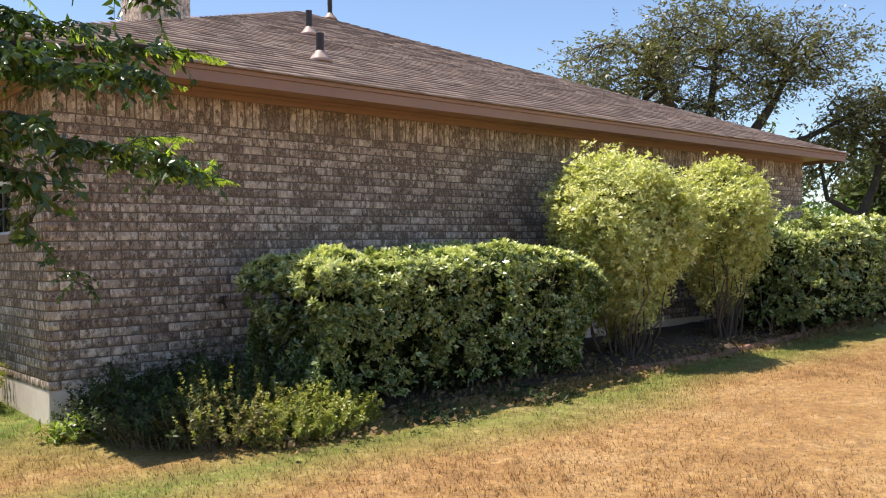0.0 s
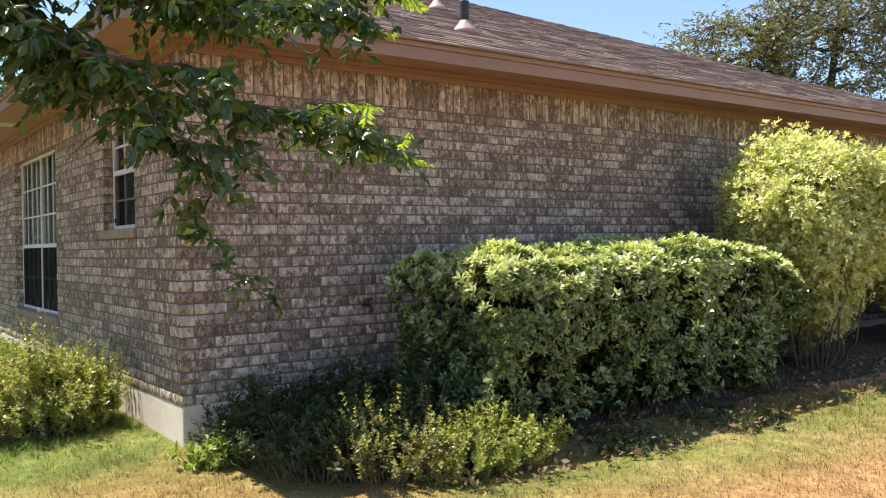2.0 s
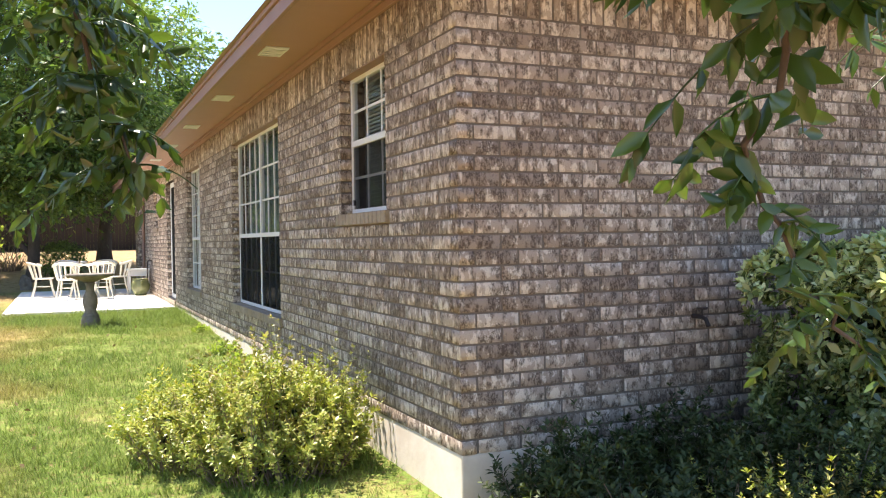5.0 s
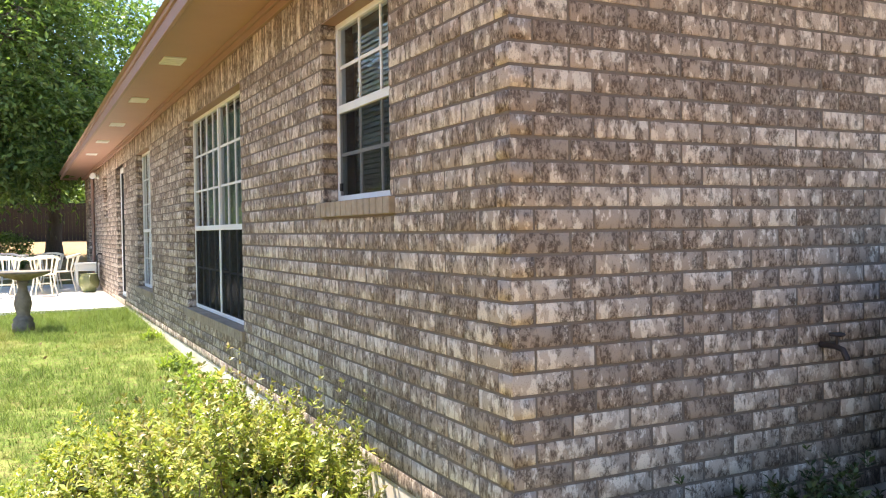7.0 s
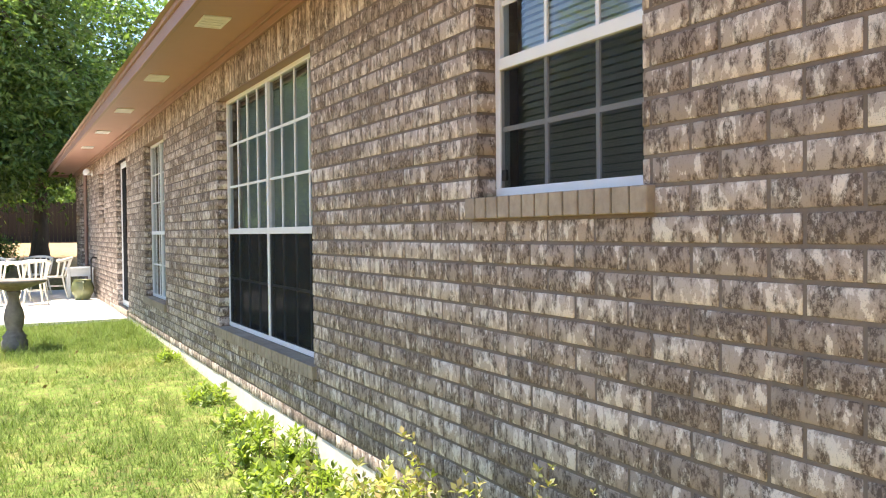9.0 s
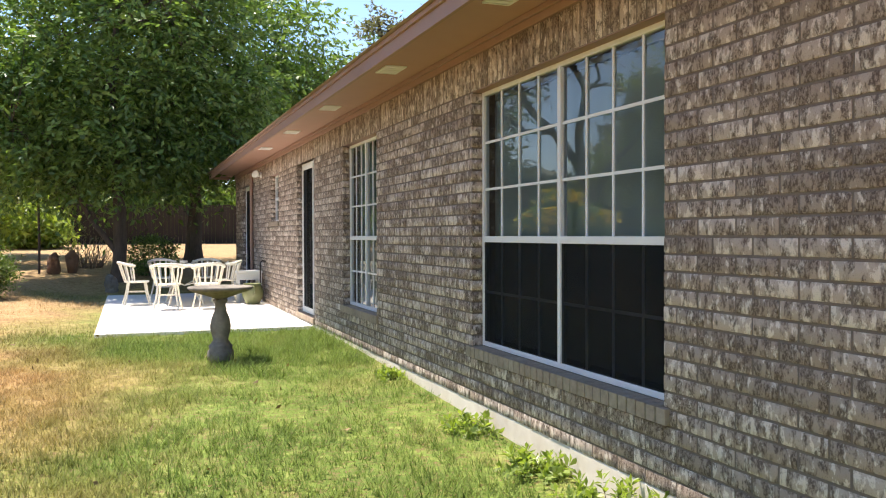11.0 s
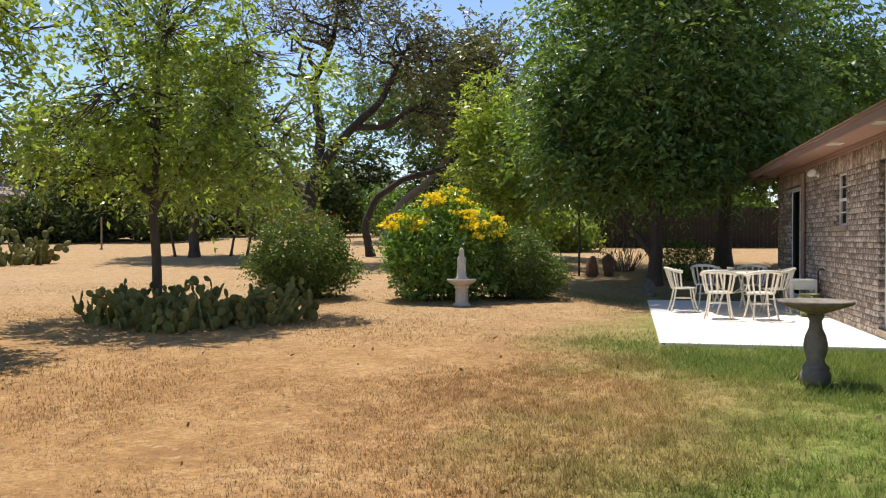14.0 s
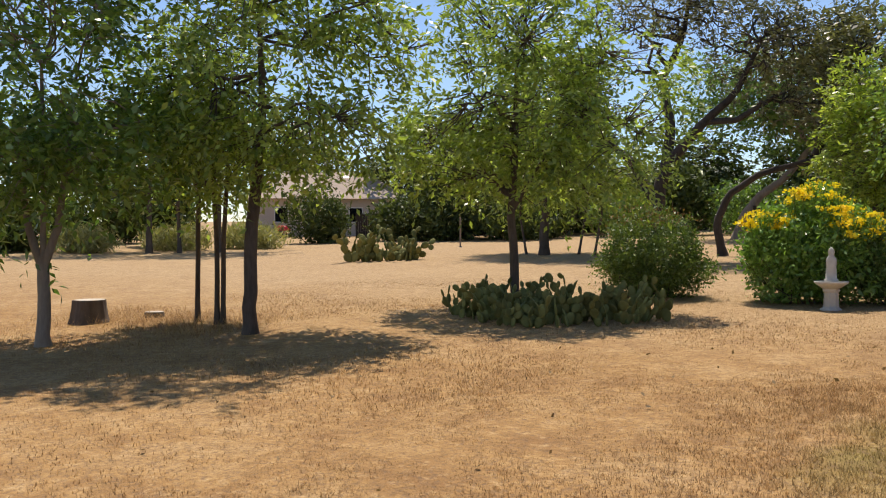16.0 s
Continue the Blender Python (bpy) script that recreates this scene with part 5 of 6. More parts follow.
tree("garden_tree", "feathery mid-green tree growing among prickly pears", (-9.1, 22.0),
     [[(0, 0, 0, 0.09), (0.0, 0, 0.9, 0.085), (-0.08, 0, 1.8, 0.075), (0.0, 0, 3.0, 0.06), (0.05, 0, 5.2, 0.025)], [(-0.1, 0, 1.8, 0.045), (0.4, 0.3, 2.8, 0.03), (0.9, 0.5, 4.0, 0.02)]],
     [(0, 0, 3.6, 1.8, 1.7, 1.5), (1.2, 0.5, 3.0, 1.3, 1.2, 1.1), (-1.1, -0.4, 3.2, 1.3, 1.2, 1.0), (0.2, 0, 5.2, 1.9, 1.6, 1.3), (2.0, 0.7, 4.0, 0.9, 0.9, 1.0)], 17, 1150, 20, 0.16, 0.10, LEAF_MID, droop=0.55)
tree("live_oak", "old live oak with crooked dark limbs and thin crown", (-11.9, 36.4),
     [[(0, 0, 0, 0.30), (-0.1, 0, 1.3, 0.25), (0.1, 0, 2.6, 0.22), (0.5, 0, 3.4, 0.19), (1.6, 0, 4.6, 0.14), (2.6, 0, 5.4, 0.11), (3.4, 0, 7.0, 0.06)],
      [(0.3, 0, 3.1, 0.2), (0.4, 0.2, 4.6, 0.17), (0.1, 0.2, 6.2, 0.13), (0.8, 0.3, 7.6, 0.09), (1.0, 0.3, 9.0, 0.05)],
      [(0.0, 0, 1.8, 0.18), (-0.9, 0, 3.4, 0.14), (-2.2, 0.2, 4.4, 0.10), (-3.4, 0.3, 6.0, 0.05)],
      [(1.6, 0, 4.6, 0.12), (2.6, 0.2, 4.6, 0.10), (3.9, 0.2, 5.3, 0.06)]],
     [(0.5, 0, 8.6, 2.6, 2.4, 1.5), (3.4, 0, 6.9, 1.9, 2, 1.5), (-2.8, 0, 6.0, 1.8, 1.8, 1.3), (2.2, 0, 9.2, 2, 2, 1.2), (4.4, 0.2, 5.2, 1.2, 1.4, 0.9)], 18, 800, 26, 0.22, 0.12, LEAF_OAK, OAK_BARK, limbs=46, limb_r=0.08, twig_r=0.018, droop=0.1, shell=0.3)
tree("live_oak", "leaning live oak with a long arched trunk", (-10.3, 38.5),
     [[(0, 0, 0, 0.16), (-0.25, 0, 1.2, 0.135), (0.2, 0, 2.2, 0.12), (1.3, 0, 2.9, 0.11), (3.2, 0, 3.3, 0.085), (5.0, 0, 4.0, 0.05)], [(3.0, 0, 3.4, 0.14), (4.0, 0.2, 5.4, 0.1), (4.6, 0.2, 7.2, 0.06)]],
     [(4.4, 0, 5.8, 2.6, 2.4, 2.4), (3.0, 0.4, 7.2, 2.0, 2.0, 1.4), (6.2, 0, 4.6, 1.6, 1.6, 1.6), (4.8, 0, 3.6, 1.4, 1.6, 1.0)], 19, 1000, 24, 0.25, 0.15, LEAF_OAK, OAK_BARK, limbs=36, limb_r=0.07, twig_r=0.016, droop=0.1, shell=0.3)
tree("small_tree", "small sunlit yellow-green tree behind flowers", (-4.7, 34.1), [[(0, 0, 0, 0.08), (0.1, 0, 1.4, 0.06), (0, 0, 3.8, 0.03)], [(0, 0, 0.3, 0.05), (-0.5, 0, 1.6, 0.04), (-0.7, 0, 3.0, 0.02)]],
     [(0, 0, 3.2, 1.5, 1.4, 1.5), (-0.3, 0, 4.6, 1.1, 1.0, 1.0), (0.6, 0, 2.0, 1.2, 1.1, 0.9)], 20, 900, 18, 0.2, 0.13, leaf_mat("sunlit_leaf", (0.15, 0.21, 0.04), (0.46, 0.54, 0.13), 0.45, 0.4, 0.5), droop=0.3)
tree("garden_tree", "dark multi-stemmed tree on the far dry lawn", (-16.8, 37.4), [[(0, 0, 0, 0.2), (0, 0, 1.5, 0.17), (0.2, 0, 4, 0.08)], [(1.2, 0.5, 0, 0.05), (1.5, 0.5, 1.6, 0.04), (1.8, 0.5, 3.2, 0.02)], [(2.0, 0.2, 0, 0.05), (2.3, 0.2, 1.6, 0.04), (2.2, 0.2, 3.2, 0.02)], [(-1.0, 0.4, 0, 0.05), (-1.3, 0.4, 1.6, 0.04), (-1.2, 0.4, 3.2, 0.02)]],
     [(0, 0, 4.2, 3.0, 2.6, 2.0), (1.8, 0.4, 3.2, 1.9, 1.6, 1.1), (-1.6, 0.3, 3.0, 1.6, 1.6, 1.0), (0, 0, 6.4, 2.4, 2, 1.6)], 25, 1000, 20, 0.28, 0.17, LEAF_MID)
tree("leaning_trunk_tree", "tree with a bare brown leaning trunk", (-13.7, 52.0), [[(0, 0, 0, 0.26), (0.3, 0, 1.2, 0.22), (1.1, 0, 2.2, 0.2), (2.3, 0, 3.0, 0.17), (4.0, 0.2, 5.2, 0.12)]],
     [(4.0, 0, 6.6, 3.4, 3, 2.6), (0.5, 0, 7.5, 3, 3, 2.2)], 26, 800, 20, 0.35, 0.22, LEAF_DARK, PALE_BARK)
tree("live_oak", "sprawling live oak behind the end of the house", (30.0, 18.2),
     [[(0, 0, 0, 0.45), (0, 0, 2.5, 0.38), (-0.4, 0.2, 4.4, 0.3), (-1.6, 0.6, 6.4, 0.2), (-2.6, 1.0, 8.4, 0.1)], [(0, 0, 2.8, 0.28), (1.2, -0.9, 5.0, 0.22), (2.2, -1.8, 7.0, 0.14), (2.8, -2.4, 9.0, 0.06)], [(-0.2, 0, 4.0, 0.2), (0.2, 0, 6.5, 0.15), (0.4, -0.3, 9.5, 0.06)], [(1.0, -0.8, 4.4, 0.16), (2.8, -2.6, 5.2, 0.12), (4.6, -4.2, 6.4, 0.05)]],
     [(-2.6, 1.6, 8.0, 2.6, 2.6, 1.7), (0, 0, 9.2, 2.8, 2.6, 1.6), (2.6, -2.4, 8.4, 2.6, 2.6, 1.6), (4.2, -4.0, 6.2, 1.6, 1.6, 1.2), (-3.4, 2.4, 6.4, 1.4, 1.4, 1.0), (0.4, -0.4, 7.0, 2.4, 2.2, 1.2)], 27, 2300, 24, 0.22, 0.12, LEAF_OAK, OAK_BARK, limbs=70, limb_r=0.09, twig_r=0.022, droop=0.15, shell=0.3)
tree("live_oak", "ragged grey live oak with hanging moss", (35.0, 14.2),
     [[(0, 0, 0, 0.26), (-0.3, 0.2, 2.0, 0.2), (0.2, -0.2, 3.4, 0.16), (0.6, -0.5, 5.6, 0.08)], [(-0.3, 0.2, 2.0, 0.14), (-1.4, 1.0, 2.8, 0.1), (-1.6, 1.2, 4.4, 0.05)]],
     [(0.4, -0.4, 5.6, 2.4, 2.4, 1.4), (-1.4, 1.2, 4.6, 1.6, 1.6, 1.0), (2, -2, 5.0, 2, 2, 1.4)], 28, 460, 20, 0.26, 0.17, LEAF_OAK, OAK_BARK, limbs=50, limb_r=0.07, twig_r=0.02, droop=0.6, shell=0.3)
tree("live_oak", "tall oak showing above the house roof", (11.0, 41.5), [[(0, 0, 0, 0.4), (0, 0, 3, 0.3), (-0.8, 0, 6, 0.18), (-1.6, 0, 9.4, 0.06)], [(0, 0, 4, 0.2), (1, 0, 8, 0.08)]],
     [(-1.3, 0, 9.0, 1.4, 1.6, 1.0), (0.8, 0, 8.0, 2.4, 2, 1.3), (0, 0, 6.6, 2.4, 2, 1.2)], 29, 420, 20, 0.2, 0.15, LEAF_OAK, OAK_BARK, limbs=40, limb_r=0.07, twig_r=0.02, shell=0.3)
tree("slender_tree", "group of thin-stemmed trees with low dark crowns", (-37.5, 34.6), [[(0, 0, 0, 0.16), (0, 0, 2, 0.13), (0.2, 0, 5, 0.06)], [(1.6, 0.6, 0, 0.1), (1.5, 0.6, 2.2, 0.08), (1.6, 0.6, 5, 0.04)], [(3.6, 1.4, 0, 0.12), (3.6, 1.4, 2.2, 0.1), (3.6, 1.4, 5, 0.05)], [(5.0, 2.0, 0, 0.1), (5.2, 2.0, 2.2, 0.08), (5.2, 2.0, 5, 0.05)]],
     [(1, 0.5, 5.0, 4, 3, 2.4), (4, 1.6, 5.2, 3, 3, 2.2), (-3, -1, 5, 3, 3, 2.6)], 30, 900, 18, 0.36, 0.22, LEAF_DARK)

# far belt of woods closing the garden
woods = [(-62, 26, 10), (-54, 31, 8), (-60, 44, 11), (-50, 58, 10), (-40, 60, 9), (-33, 64, 10), (-27, 58, 6.5), (-20, 66, 7), (-12, 64, 7), (-6, 58, 9), (0, 62, 10), (6, 58, 10), (-2, 50, 8), (13, 60, 11), (-30, 52, 7), (-66, 36, 12),
         (44, 24, 7), (48, 18, 7), (46, 12, 7), (50, 8, 7), (52, 2, 7), (58, 22, 8)]
for i, (x, y, h) in enumerate(woods):
    low = h * 0.42
    tree("background_tree", "dark leafy tree in the far belt of woods", (x, y), [[(0, 0, 0, 0.28), (0.1, 0, h * 0.4, 0.2), (0, 0, h * 0.8, 0.06)]],
         [(0, 0, h * 0.62, h * 0.36, h * 0.34, h * 0.34), (h * 0.22, 0, low, h * 0.26, h * 0.24, h * 0.24), (-h * 0.24, 0, low * 1.05, h * 0.26, h * 0.24, h * 0.26)], 100 + i, 520, 15, 0.42, 0.34, LEAF_OAK if i % 3 == 0 else LEAF_FAR, limbs=12, limb_r=0.07, twig_r=0.025)["group"] = "far woods"
for i, (x, y, r, h, m) in enumerate(((-36.5, 45.5, 1.9, 3.4, LEAF_FAR), (-26, 50, 2.4, 2.6, LEAF_FAR), (-20.5, 54, 2.2, 2.6, LEAF_SHRUB), (-31, 49.5, 2.6, 3.0, LEAF_FAR), (-4.0, 42.5, 1.5, 1.7, LEAF_MID), (-0.5, 47, 2.0, 2.3, LEAF_SHRUB), (3.2, 47.5, 1.8, 2.3, LEAF_SHRUB), (-15, 58, 2.6, 3.0, LEAF_DARK), (-9, 56, 2.4, 2.6, LEAF_DARK), (-52, 45, 2.2, 2.6, LEAF_DARK), (-47, 30, 2.6, 3.6, LEAF_DARK), (-43, 25, 2.8, 3.6, LEAF_DARK), (40, 19, 3.0, 3.2, LEAF_DARK), (42, 12.5, 3.2, 3.0, LEAF_SHRUB), (41, 6, 3, 2.6, LEAF_SHRUB))):
    shrub("far_shrub", "rounded leafy shrub at the far edge of the lawn", (x, y), [(0, 0, h * 0.5, r, r * 0.9, h * 0.52), (r * 0.5, 0, h * 0.35, r * 0.7, r * 0.7, h * 0.38)], 200 + i, 5200, 0.22, m, 0.5, 420, 0.22, 12, shell=0.6, group="far shrubs")

for i in range(26):
    a = radians(-68 + i * 3.0)
    if -52 < -68 + i * 3.0 < -38:
        continue
    dd = 56 + 5 * math.sin(i * 2.3)
    x, y, h = -1 + dd * math.sin(a), 8 + dd * math.cos(a), 3.6 + 1.1 * math.sin(i * 1.7)
    shrub("boundary_shrub", "dark tall shrub in the far boundary planting", (x, y), [(0, 0, h * 0.5, 2.1, 1.4, h * 0.5), (0.9, 0, h * 0.4, 1.4, 1.2, h * 0.4)], 400 + i, 3600, 0.30, LEAF_FAR, 0.5, 300, 0.28, 10, shell=0.5, group="boundary planting")

# ---------------------------------------------------------------- garden shrubs
shrub("garden_shrub", "dense green shrub with reddish twig tips", (-7.6, 25.0), [(0, 0, 0.95, 0.98, 0.9, 0.85), (0.25, 0, 0.6, 0.95, 0.85, 0.6), (-0.3, 0, 0.6, 0.9, 0.85, 0.6)], 51, 24000, 0.07, LEAF_OLIVE, 0.4, 1300, 0.08, 40, up=0.35, shell=0.7)
shrub("flowering_shrub", "tall leafy shrub topped with yellow flower heads", (-4.55, 25.05), [(0, 0, 1.05, 1.1, 0.9, 0.85), (-0.5, 0, 0.7, 0.85, 0.8, 0.7), (0.45, 0, 0.75, 0.8, 0.8, 0.75), (0.0, 0, 1.8, 0.4, 0.4, 0.4), (-0.75, 0, 1.45, 0.35, 0.4, 0.3), (0.7, 0, 1.4, 0.35, 0.4, 0.3)], 52, 19000, 0.10, leaf_mat("flower_shrub_leaf", (0.09, 0.17, 0.035), (0.27, 0.43, 0.10), 0.35, 0.35, 0.5), 0.45, 1200, 0.09, 30, shell=0.7)
shrub("garden_shrub", "soft olive-green shrub beside the fountain", (-3.2, 25.3), [(0, 0, 0.7, 0.78, 0.75, 0.68), (0.35, 0, 0.45, 0.65, 0.6, 0.45)], 53, 22000, 0.065, LEAF_OLIVE, 0.35, 1000, 0.08, 30, up=0.4, shell=0.7)
rs = bpy.data.objects["garden_shrub"]
rng = np.random.default_rng(71)
c = np.array([0, 0, 1.62]) + rng.normal(size=(900, 3)) * np.array([0.42, 0.35, 0.13])
v, f = leaf_arrays(c, 0.05, rng, 0.35, 0.0, 0.3, 0.5)
mesh_arrays("reddish_shoot", v, f, leaf_mat("reddish_shoots", (0.16, 0.09, 0.04), (0.30, 0.17, 0.08), 0.3), rs)
fsh = bpy.data.objects["flowering_shrub"]
rng = np.random.default_rng(9)
for i in range(52):
    x, y = rng.uniform(-1.05, 1.05), rng.uniform(-0.75, 0.4)
    z = 1.62 + 0.62 * math.exp(-((x - 0.0) ** 2) * 7) + rng.uniform(-0.28, 0.16) - 0.12 * abs(x)
    k = int(rng.uniform(25, 90))
    c = np.array([x, y, z]) + rng.normal(size=(k, 3)) * np.array([0.10, 0.10, 0.035]) * rng.uniform(0.6, 1.2)
    v, f = leaf_arrays(c, 0.06, rng, 0.8)
    tagged(mesh_arrays("flower_head", v, f, YELLOW, fsh), kind="stuff")
    tube_mesh("stalk", [(x * 0.8, y * 0.8, z - 0.6), (x * 0.95, y, z - 0.25), (x, y, z)], 0.008, LEAF_SHRUB, fsh, 5)

# ---------------------------------------------------------------- prickly pears
def pad_mesh():
    bm = bmesh.new()
    bmesh.ops.create_icosphere(bm, subdivisions=2, radius=1.0)
    for v in bm.verts:
        z = v.co.z
        v.co.x *= 0.078 * (1.0 - 0.22 * max(0, -z) ** 1.5)
        v.co.y *= 0.019
        v.co.z = 0.105 * (z + 1)
    me = bpy.data.meshes.new("pad")
    bm.to_mesh(me)
    bm.free()
    me.polygons.foreach_set("use_smooth", [True] * len(me.polygons))
    me.materials.append(CACTUS)
    return me


PAD = pad_mesh()


def prickly_pear(label, x, y, seed, chains, rad, scale=1.0, group="prickly pears"):
    rng = random.Random(seed)
    c = thing("prickly_pear", label, "cactus", (x, y, ground_z(x, y) - 0.02), group)
    for i in range(chains):
        a, q = rng.uniform(0, 6.283), math.sqrt(rng.random()) * rad
        m = pose(q * math.cos(a), q * math.sin(a), 0, rng.uniform(-26, 26), rng.uniform(-34, 34), rng.uniform(0, 180))
        for k in range(rng.choice((1, 2, 2, 3, 3, 4))):
            s = scale * rng.uniform(0.8, 1.25) * (1 - 0.07 * k)
            ob = new("pad", PAD)
            ob.parent = c
            ob.matrix_local = m @ Matrix.Diagonal((s, s, s, 1))
            if rng.random() < 0.35:
                o2 = new("pad", PAD)
                o2.parent = c
                o2.matrix_local = m @ pose(0.05 * s, 0, 0.16 * s, rng.uniform(-20, 20), rng.uniform(30, 60), rng.uniform(-50, 50)) @ Matrix.Diagonal((s * 0.8, s * 0.8, s * 0.8, 1))
            m = m @ pose(0, 0, 0.195 * s, rng.uniform(-16, 16), rng.uniform(-28, 28), rng.uniform(-40, 40))
    return c


for i, (x, y) in enumerate(((-9.5, 21.0), (-9.0, 20.7), (-8.5, 20.5), (-8.0, 20.35), (-7.5, 20.4), (-7.1, 20.8), (-6.7, 21.3), (-6.35, 21.8), (-8.6, 21.3), (-8.0, 21.1), (-7.5, 21.4), (-7.0, 21.9), (-8.2, 21.9), (-9.2, 21.6))):
    prickly_pear("sprawling green prickly pear clump in the dry lawn", x, y, 300 + i, 13, 0.42, 0.98)
for i, (x, y) in enumerate(((-21.9, 32.5), (-21.2, 32.8), (-20.6, 33.3))):
    prickly_pear("large prickly pear clump on the far lawn", x, y, 330 + i, 16, 0.6, 1.75)

# ---------------------------------------------------------------- stumps, pole, rocks and far things
sp = thing("tree_stump", "sawn tree stump with pale cut top", "stump", (-15.1, 17.2, ground_z(-15.1, 17.2) - 0.03))
bm = lathe([(0.36, 0), (0.32, 0.12), (0.29, 0.30), (0.28, 0.44)], 22)
for v in bm.verts:
    a = math.atan2(v.co.y, v.co.x)
    s = 1 + 0.06 * math.sin(5 * a) + 0.04 * math.sin(9 * a + 1)
    v.co.x *= s
    v.co.y *= s
part("bark", bm, STUMP, sp)
part("cut_top", lathe([(0.25, 0.438), (0.262, 0.446), (0.2, 0.449), (0.02, 0.448)], 22), CUTWOOD, sp, "pale sawn face")
sp = thing("tree_stump", "low flat stump cut close to the ground", "stump", (-14.75, 18.3, ground_z(-14.75, 18.3) - 0.02))
part("bark", lathe([(0.2, 0), (0.18, 0.08), (0.17, 0.11)], 18), STUMP, sp)
part("cut_top", lathe([(0.16, 0.108), (0.165, 0.116), (0.02, 0.118)], 18), CUTWOOD, sp, "pale sawn face")
pl = thing("garden_pole", "thin dark metal pole standing under the tree", "pole", (-2.3, 30.9, ground_z(-2.3, 30.9) - 0.05))
tube_mesh("shaft", [(0, 0, 0), (0.01, 0, 0.9), (0, 0, 1.85)], 0.03, METAL_DARK, pl)
part("cap", lathe([(0.05, 1.84), (0.06, 1.88), (0.02, 1.94)], 12), METAL_DARK, pl)
for x, y, h, s in ((-1.95, 30.7, 0.55, 1), (-1.55, 30.9, 0.62, 2), (-0.6, 27.7, 0.42, 3)):
    rr = random.Random(s)
    bm = bmesh.new()
    bmesh.ops.create_icosphere(bm, subdivisions=3, radius=1.0)
    for v in bm.verts:
        k = 1 + 0.6 * noise.noise(v.co * 1.3 + Vector((s * 7, 0, 0))) + 0.22 * noise.noise(v.co * 4.5 + Vector((0, s * 5, 0)))
        for c in range(5):
            n = Vector((math.cos(c * 1.3 + s), math.sin(c * 1.3 + s), 0.35 * (-1) ** c)).normalized()
            k = min(k, 0.78 / max(v.co.dot(n), 0.01))
        v.co = Vector((v.co.x * 0.17 * k, v.co.y * 0.15 * k, h * 0.5 * (v.co.z * (0.9 + 0.2 * k) + 0.9)))
    r = thing("garden_rock", "upright rust-brown rock under the shade tree" if s < 3 else "small grey upright stone beside the patio", "rock", (x, y, ground_z(x, y) - 0.03))
    part("rock", bm, RUST if s < 3 else CONCRETE, r)
shrub("bare_shrub", "nearly bare twiggy shrub under the shade tree", (-1.2, 32.4), [(0, 0, 0.55, 0.75, 0.6, 0.5)], 61, 500, 0.06, LEAF_OAK, 0.4, 120, 0.1, 60, stem_mat=TWIG)
shrub("garden_shrub", "dark low shrub at the foot of the tree", (0.3, 29.6), [(0, 0, 0.5, 0.6, 0.5, 0.5)], 62, 4000, 0.07, LEAF_DARK, 0.4, 400, 0.08, 16)
for i, (x, y) in enumerate(((-41.5, 33.5), (-38.5, 37.0), (-35.5, 39.5))):
    shrub("tall_grass", "pale tall unmown grass at the lawn's far edge", (x, y), [(0, 0, 0.6, 2.4, 1.2, 0.7)], 460 + i, 5000, 0.30, STRAW, 0.16, 420, 0.2, 10, up=0.7, shell=0.3, category="tall grass", group="unmown grass")
pf = thing("lawn_post", "thin metal post standing on the far lawn", "post", (-24.2, 42.6, ground_z(-24.2, 42.6) - 0.05))
tube_mesh("shaft", [(0, 0, 0), (0, 0, 0.8), (0, 0, 1.5)], 0.04, PALE_BARK, pf)
part("base_plate", lathe([(0.12, 0.03), (0.12, 0.06), (0.05, 0.09)], 12), METAL_DARK, pf)


def far_house(label, x, y, rz, w, d, h, rise, wallm, roofm):
    hs = thing("far_house", label, "house", (x, y, ground_z(x, y) - 0.2), rz=rz)
    part("wall", boxes((-w / 2, w / 2, -d / 2, d / 2, 0, h)), wallm, hs)
    bm = bmesh.new()
    e = 0.5
    v = [bm.verts.new(p) for p in ((-w / 2 - e, -d / 2 - e, h), (w / 2 + e, -d / 2 - e, h), (w / 2 + e, d / 2 + e, h), (-w / 2 - e, d / 2 + e, h), (-w / 2 + d * 0.35, 0, h + rise), (w / 2 - d * 0.35, 0, h + rise))]
    for f in ((0, 1, 5, 4), (1, 2, 5), (2, 3, 4, 5), (3, 0, 4), (3, 2, 1, 0)):
        bm.faces.new([v[i] for i in f])
    part("roof", bm, roofm, hs)
    for k in (-0.28, 0.2):
        wn = part("window", boxes((k * w - 0.5, k * w + 0.5, -d / 2 - 0.03, -d / 2 + 0.02, 1.0, 2.1)), WHITE, hs)
        part("pane", boxes((k * w - 0.44, k * w + 0.44, -d / 2 - 0.036, -d / 2 - 0.032, 1.06, 2.04)), SCREEN, wn)
    return hs


far_house("distant beige house with a pale tan roof", -45.5, 56, 42, 11, 7, 2.7, 2.2, STUCCO, TANROOF)
far_house("distant house with a pale green-grey roof", -26, 76, 15, 14, 8, 2.7, 2.4, STUCCO, m_simple("grey_green_roof", (0.30, 0.33, 0.24), 0.9, 0.2, 8))
cart = thing("garden_cart", "small red cart beside the distant house", "cart", (-44.2, 50.2, ground_z(-44.2, 50.2) - 0.02))
bm = boxes((-0.55, 0.55, -0.35, 0.35, 0.3, 0.85), bevel=0.16)
part("tub", bm, RED, cart, "bright red tub")
for s in (-1, 1):
    part("wheel", lathe([(0.06, -0.05), (0.24, -0.05), (0.26, 0), (0.24, 0.05), (0.06, 0.05)], 16), NOSEE, cart).matrix_local = pose(0.2, 0.4 * s, 0.26, 90, 0, 0)
